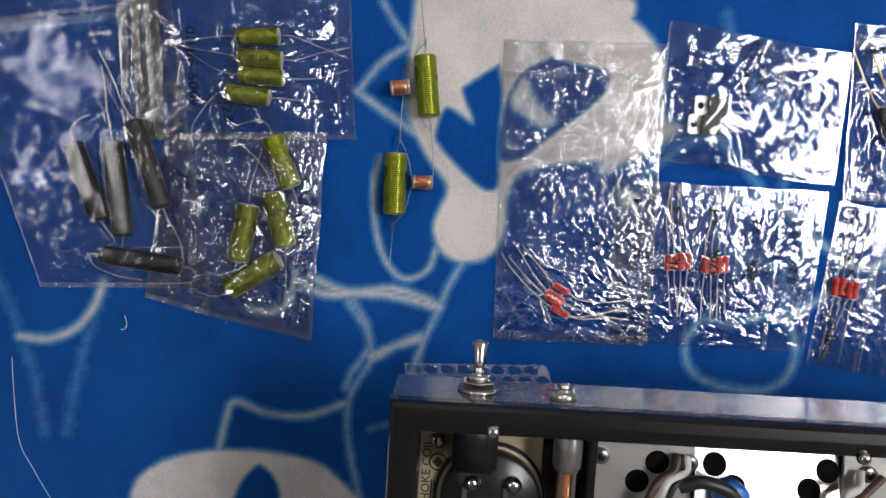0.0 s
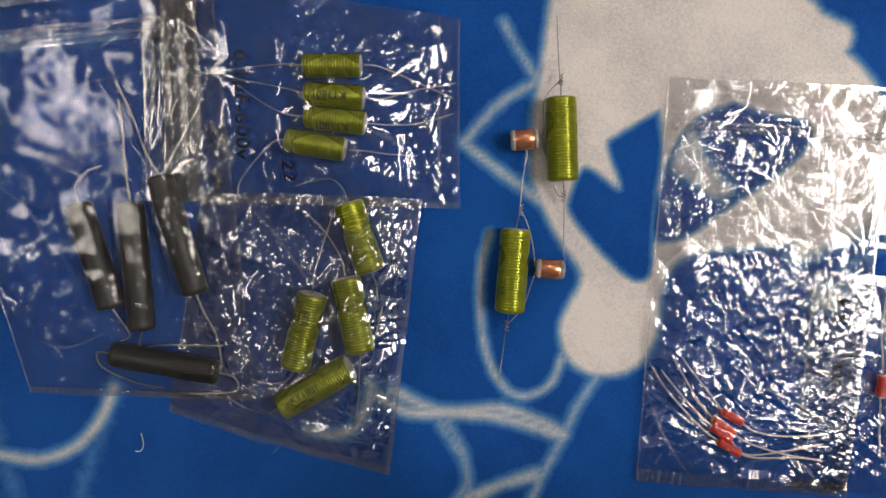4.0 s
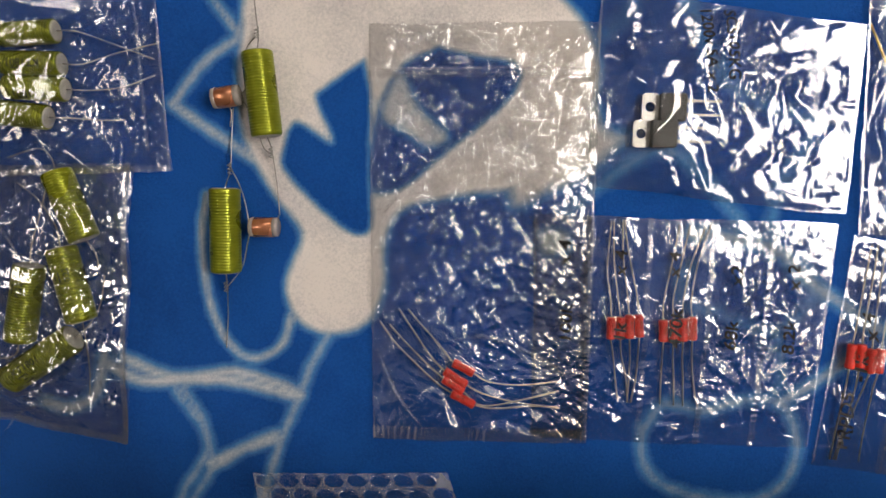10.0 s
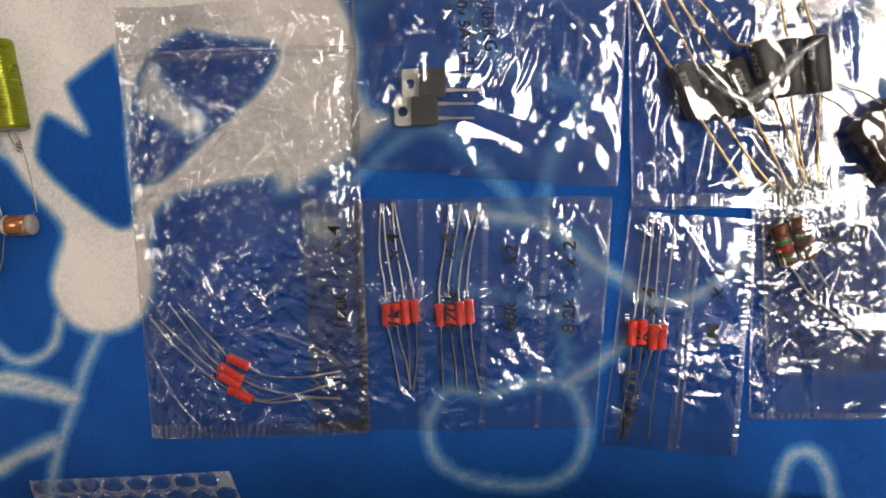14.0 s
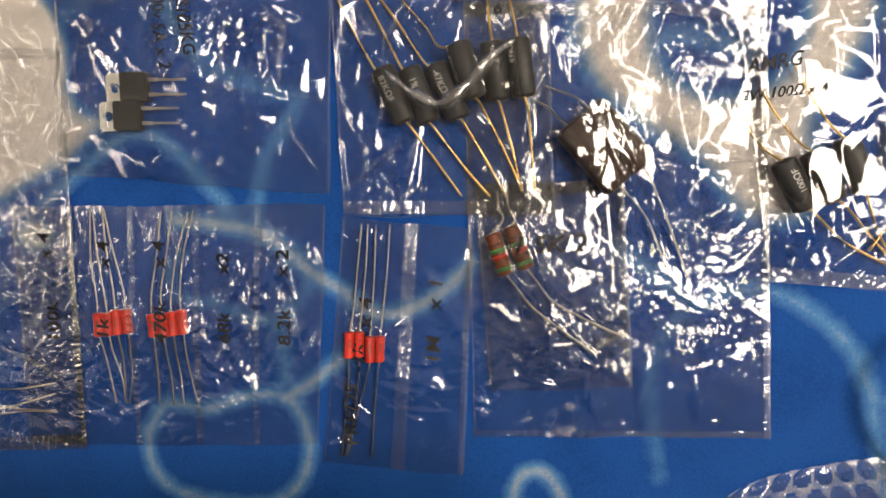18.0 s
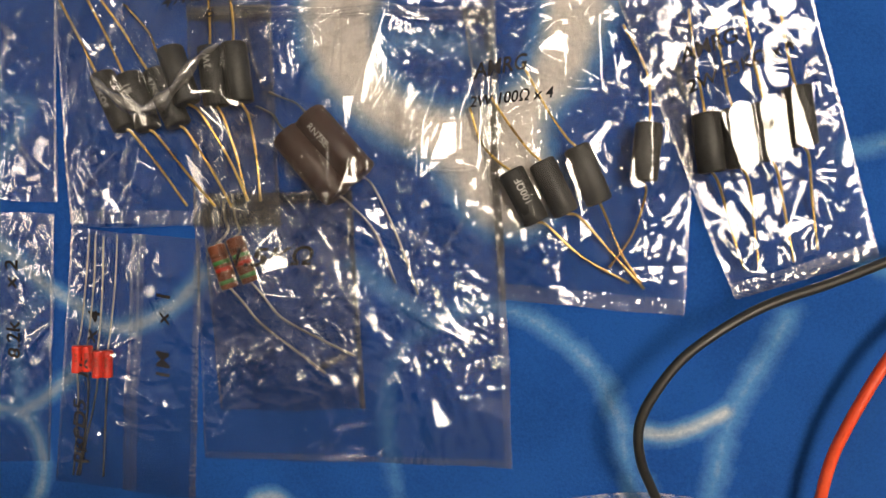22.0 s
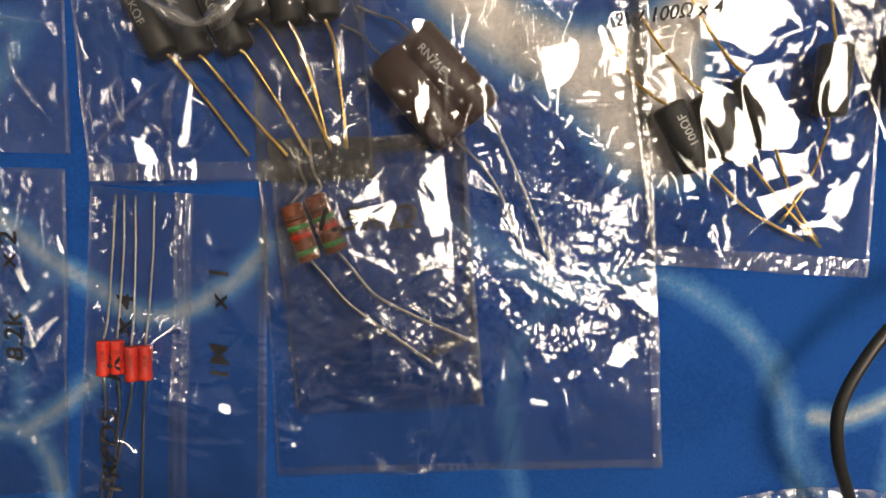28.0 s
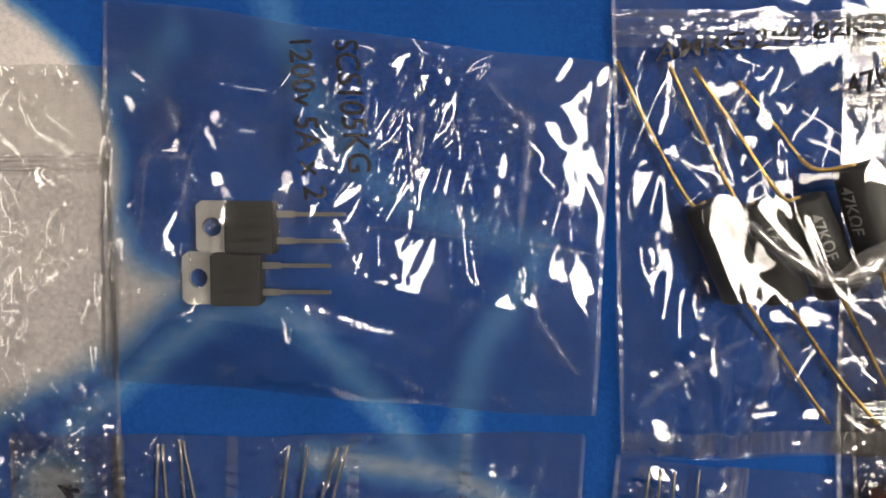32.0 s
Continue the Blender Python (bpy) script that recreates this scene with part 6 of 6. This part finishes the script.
part("mark_diamond", lathe(on_chassis(mx, my, 110.82), on_chassis(mx, my, 110.9), [(0, 2.3), (1, 2.3)], 4), PRINT_DARK, badge, "", False)
bx, by, _ = spot((-4.5, -115.8), 0)
for k in range(5):
    part("label_bar", box(bx - 2.6 + k * 1.1, bx - 2.0 + k * 1.1, by - 4.2, by + 4.0, 110.55, 110.65, 0, CH), PRINT_DARK, amp, "", False)
sx, sy, _ = spot((-3.8, -95.5), 0)
part("screw", lathe(on_chassis(sx, sy, 110.4), on_chassis(sx, sy, 113.5), [(0, 3.6), (0.5, 3.3), (1, 1.6)], 20), CHROME, amp, "round-headed screw")
fx, fy, _ = spot((43.9, -96.8), 0)
fuse = part("fuse_holder", lathe(on_chassis(fx, -4, 122), on_chassis(fx, fy - 6, 122), [(0, 5.4), (0.9, 5.4), (1, 4.6)], 24), SMOKY, amp, "clear fuse holder")
part("amber_core", lathe(on_chassis(fx, fy - 6, 122), on_chassis(fx, fy - 24, 122), [(0, 3.4), (0.9, 3.2), (1, 2.4)], 18), AMBER, fuse, "amber core")
for dx in (-2.6, 2.2):
    part("tag", box(fx + dx - 0.7, fx + dx + 0.7, fy - 20, fy - 5, 125.2, 126, 0.2, CH), TINNED, fuse, "", False)
part("divider", box(fx + 6.5, fx + 9.5, -80, -12, LOW + 1.6, 128, 0.5, CH), BLACK_PAINT, amp, "black divider", False)
ex, _, _ = spot((52.7, -99.9), 0)


def holed_plate(x0, x1, y0, y1, z, holes):
    """A plain metal plate; black discs on it paint the dark inside its vents."""
    bm = bmesh.new()
    bmesh.ops.create_grid(bm, x_segments=1, y_segments=1, size=0.5)
    for v in bm.verts:
        v.co = Vector(((x0 + x1) / 2 + v.co.x * (x1 - x0), (y0 + y1) / 2 + v.co.y * (y1 - y0), z))
    ext = bmesh.ops.extrude_face_region(bm, geom=bm.faces[:])
    for v in [g for g in ext["geom"] if isinstance(g, bmesh.types.BMVert)]:
        v.co.z -= 1.5
    bmesh.ops.transform(bm, matrix=CH, verts=bm.verts)
    plate = part("inner_plate", bm, BRUSHED, amp, "brushed aluminium plate with round vents", False)
    for hx, hy, r in holes:
        part("vent_dark_disc", lathe(on_chassis(hx, hy, z - 0.1), on_chassis(hx, hy, z + 0.12), [(0, r), (1, r)], 24), VENT_DARK, plate, "black disc for the dark inside a round vent", False)
    return plate


holes = []
for p in ((72.4, -111.3), (80, -103.8)):
    hx, hy, _ = spot(p, 0)
    holes.append((hx, hy, 4.6))
mid_x, mid_y, _ = spot((122.4, -110.9), 0)
far_x, _, _ = spot((150.9, -110.8), 0)
half = far_x - mid_x
holed_plate(ex, mid_x - half - 0.3, -100, -13, 112.0, holes)
# tilt added so the polished plate mirrors the main lamp as white glare
SLOPE = CH @ Matrix.Translation((mid_x, mid_y, 112.0)) @ Matrix.Rotation(-0.20, 4, "X") @ Matrix.Rotation(0.05, 4, "Y")
bright = part("glare_plate", box(-half, half, -60, 14, -1.5, 0, 0, SLOPE), POLISHED_PLATE, amp, "aluminium plate with round vents, tilted to mirror the lamp", False)
# vents as black discs: the dark of each opening is painted on
for p in ((101.9, -104.7), (108.8, -113.2), (138.5, -114.9), (146.4, -107.7)):
    hx, hy, _ = spot(p, 0)
    part("vent_dark_disc", lathe(SLOPE @ Vector((hx - mid_x, hy - mid_y, -0.1)), SLOPE @ Vector((hx - mid_x, hy - mid_y, 0.15)), [(0, 4.6), (1, 4.6)], 24), VENT_DARK, bright, "black disc for the dark inside a round vent", False)
part("inner_plate", box(far_x + 0.3, WIDE - 12, -100, -13, 110.5, 112.0, 0, CH), BRUSHED, amp, "brushed aluminium plate", False)
for p in ((58.3, -101), (92.1, -103.8), (160.2, -108.1)):
    hx, hy, _ = spot(p, 0)
    rivet = part("eyelet", lathe(on_chassis(hx, hy, 112.1), on_chassis(hx, hy, 114.2), [(0, 3.4), (0.7, 3.2), (1, 2.3)], 20), TINNED, amp, "tinned eyelet")
    # black disc paints the dark opening on the solid eyelet
    part("eyelet_dark", lathe(on_chassis(hx, hy, 114.21), on_chassis(hx, hy, 114.3), [(0, 1.7), (1, 1.6)], 16), BLACK_PLASTIC, rivet)


def loom(points, heights, radius, material, label):
    line = [(*p, z) for p, z in zip(points, heights)]
    return part("hookup_wire", sweep(line, radius, 10, 6), material, amp, label)


loom([(90.5, -100.7), (89.2, -105.7), (81.9, -107.9), (78.9, -112.8), (76, -126)], [114, 117, 120, 121, 118], 1.5, WHITE_WIRE, "white hook-up wire")
loom([(86.9, -100.1), (85, -105.1), (78.7, -108.4), (74.7, -115), (72.8, -126)], [114, 117, 119, 120, 118], 1.7, BROWN_WIRE, "brown hook-up wire")
loom([(88.4, -100.1), (87.8, -107.3), (83, -111), (80.3, -126)], [114, 118, 121, 118], 1.2, BLACK_RUBBER, "black hook-up wire")
loom([(86.2, -110.6), (94.6, -107.9), (105.3, -112.7), (110, -125.9)], [119, 121, 121, 118], 2.6, BLACK_RUBBER, "black hook-up wire")
loom([(156.5, -106.4), (153.8, -111.4), (147.5, -113), (143.9, -125.8)], [114, 118, 121, 118], 1.5, WHITE_WIRE, "white hook-up wire")
loom([(163.7, -108.1), (156, -113), (149.8, -116.9), (146.1, -125.8)], [116, 119, 121, 118], 1.5, BROWN_WIRE, "brown hook-up wire")
ux, uy, _ = spot((106.7, -115.8), 0)
part("blue_capacitor", lathe(on_chassis(ux, uy, 112.1), on_chassis(ux, uy, 120), [(0, 6.6), (0.8, 6.6), (1, 5.2)], 24), BLUE_PART, amp, "blue disc capacitor")
for p in ((15.1, -81.3), (140.3, -90.2)):
    hx, hy, _ = spot(p, 0)
    part("rim_screw", lathe(on_chassis(hx, hy, 141.2), on_chassis(hx, hy, 143.6), [(0, 2.4), (0.6, 2.2), (1, 1.0)], 16), CHROME, amp, "small bright screw")
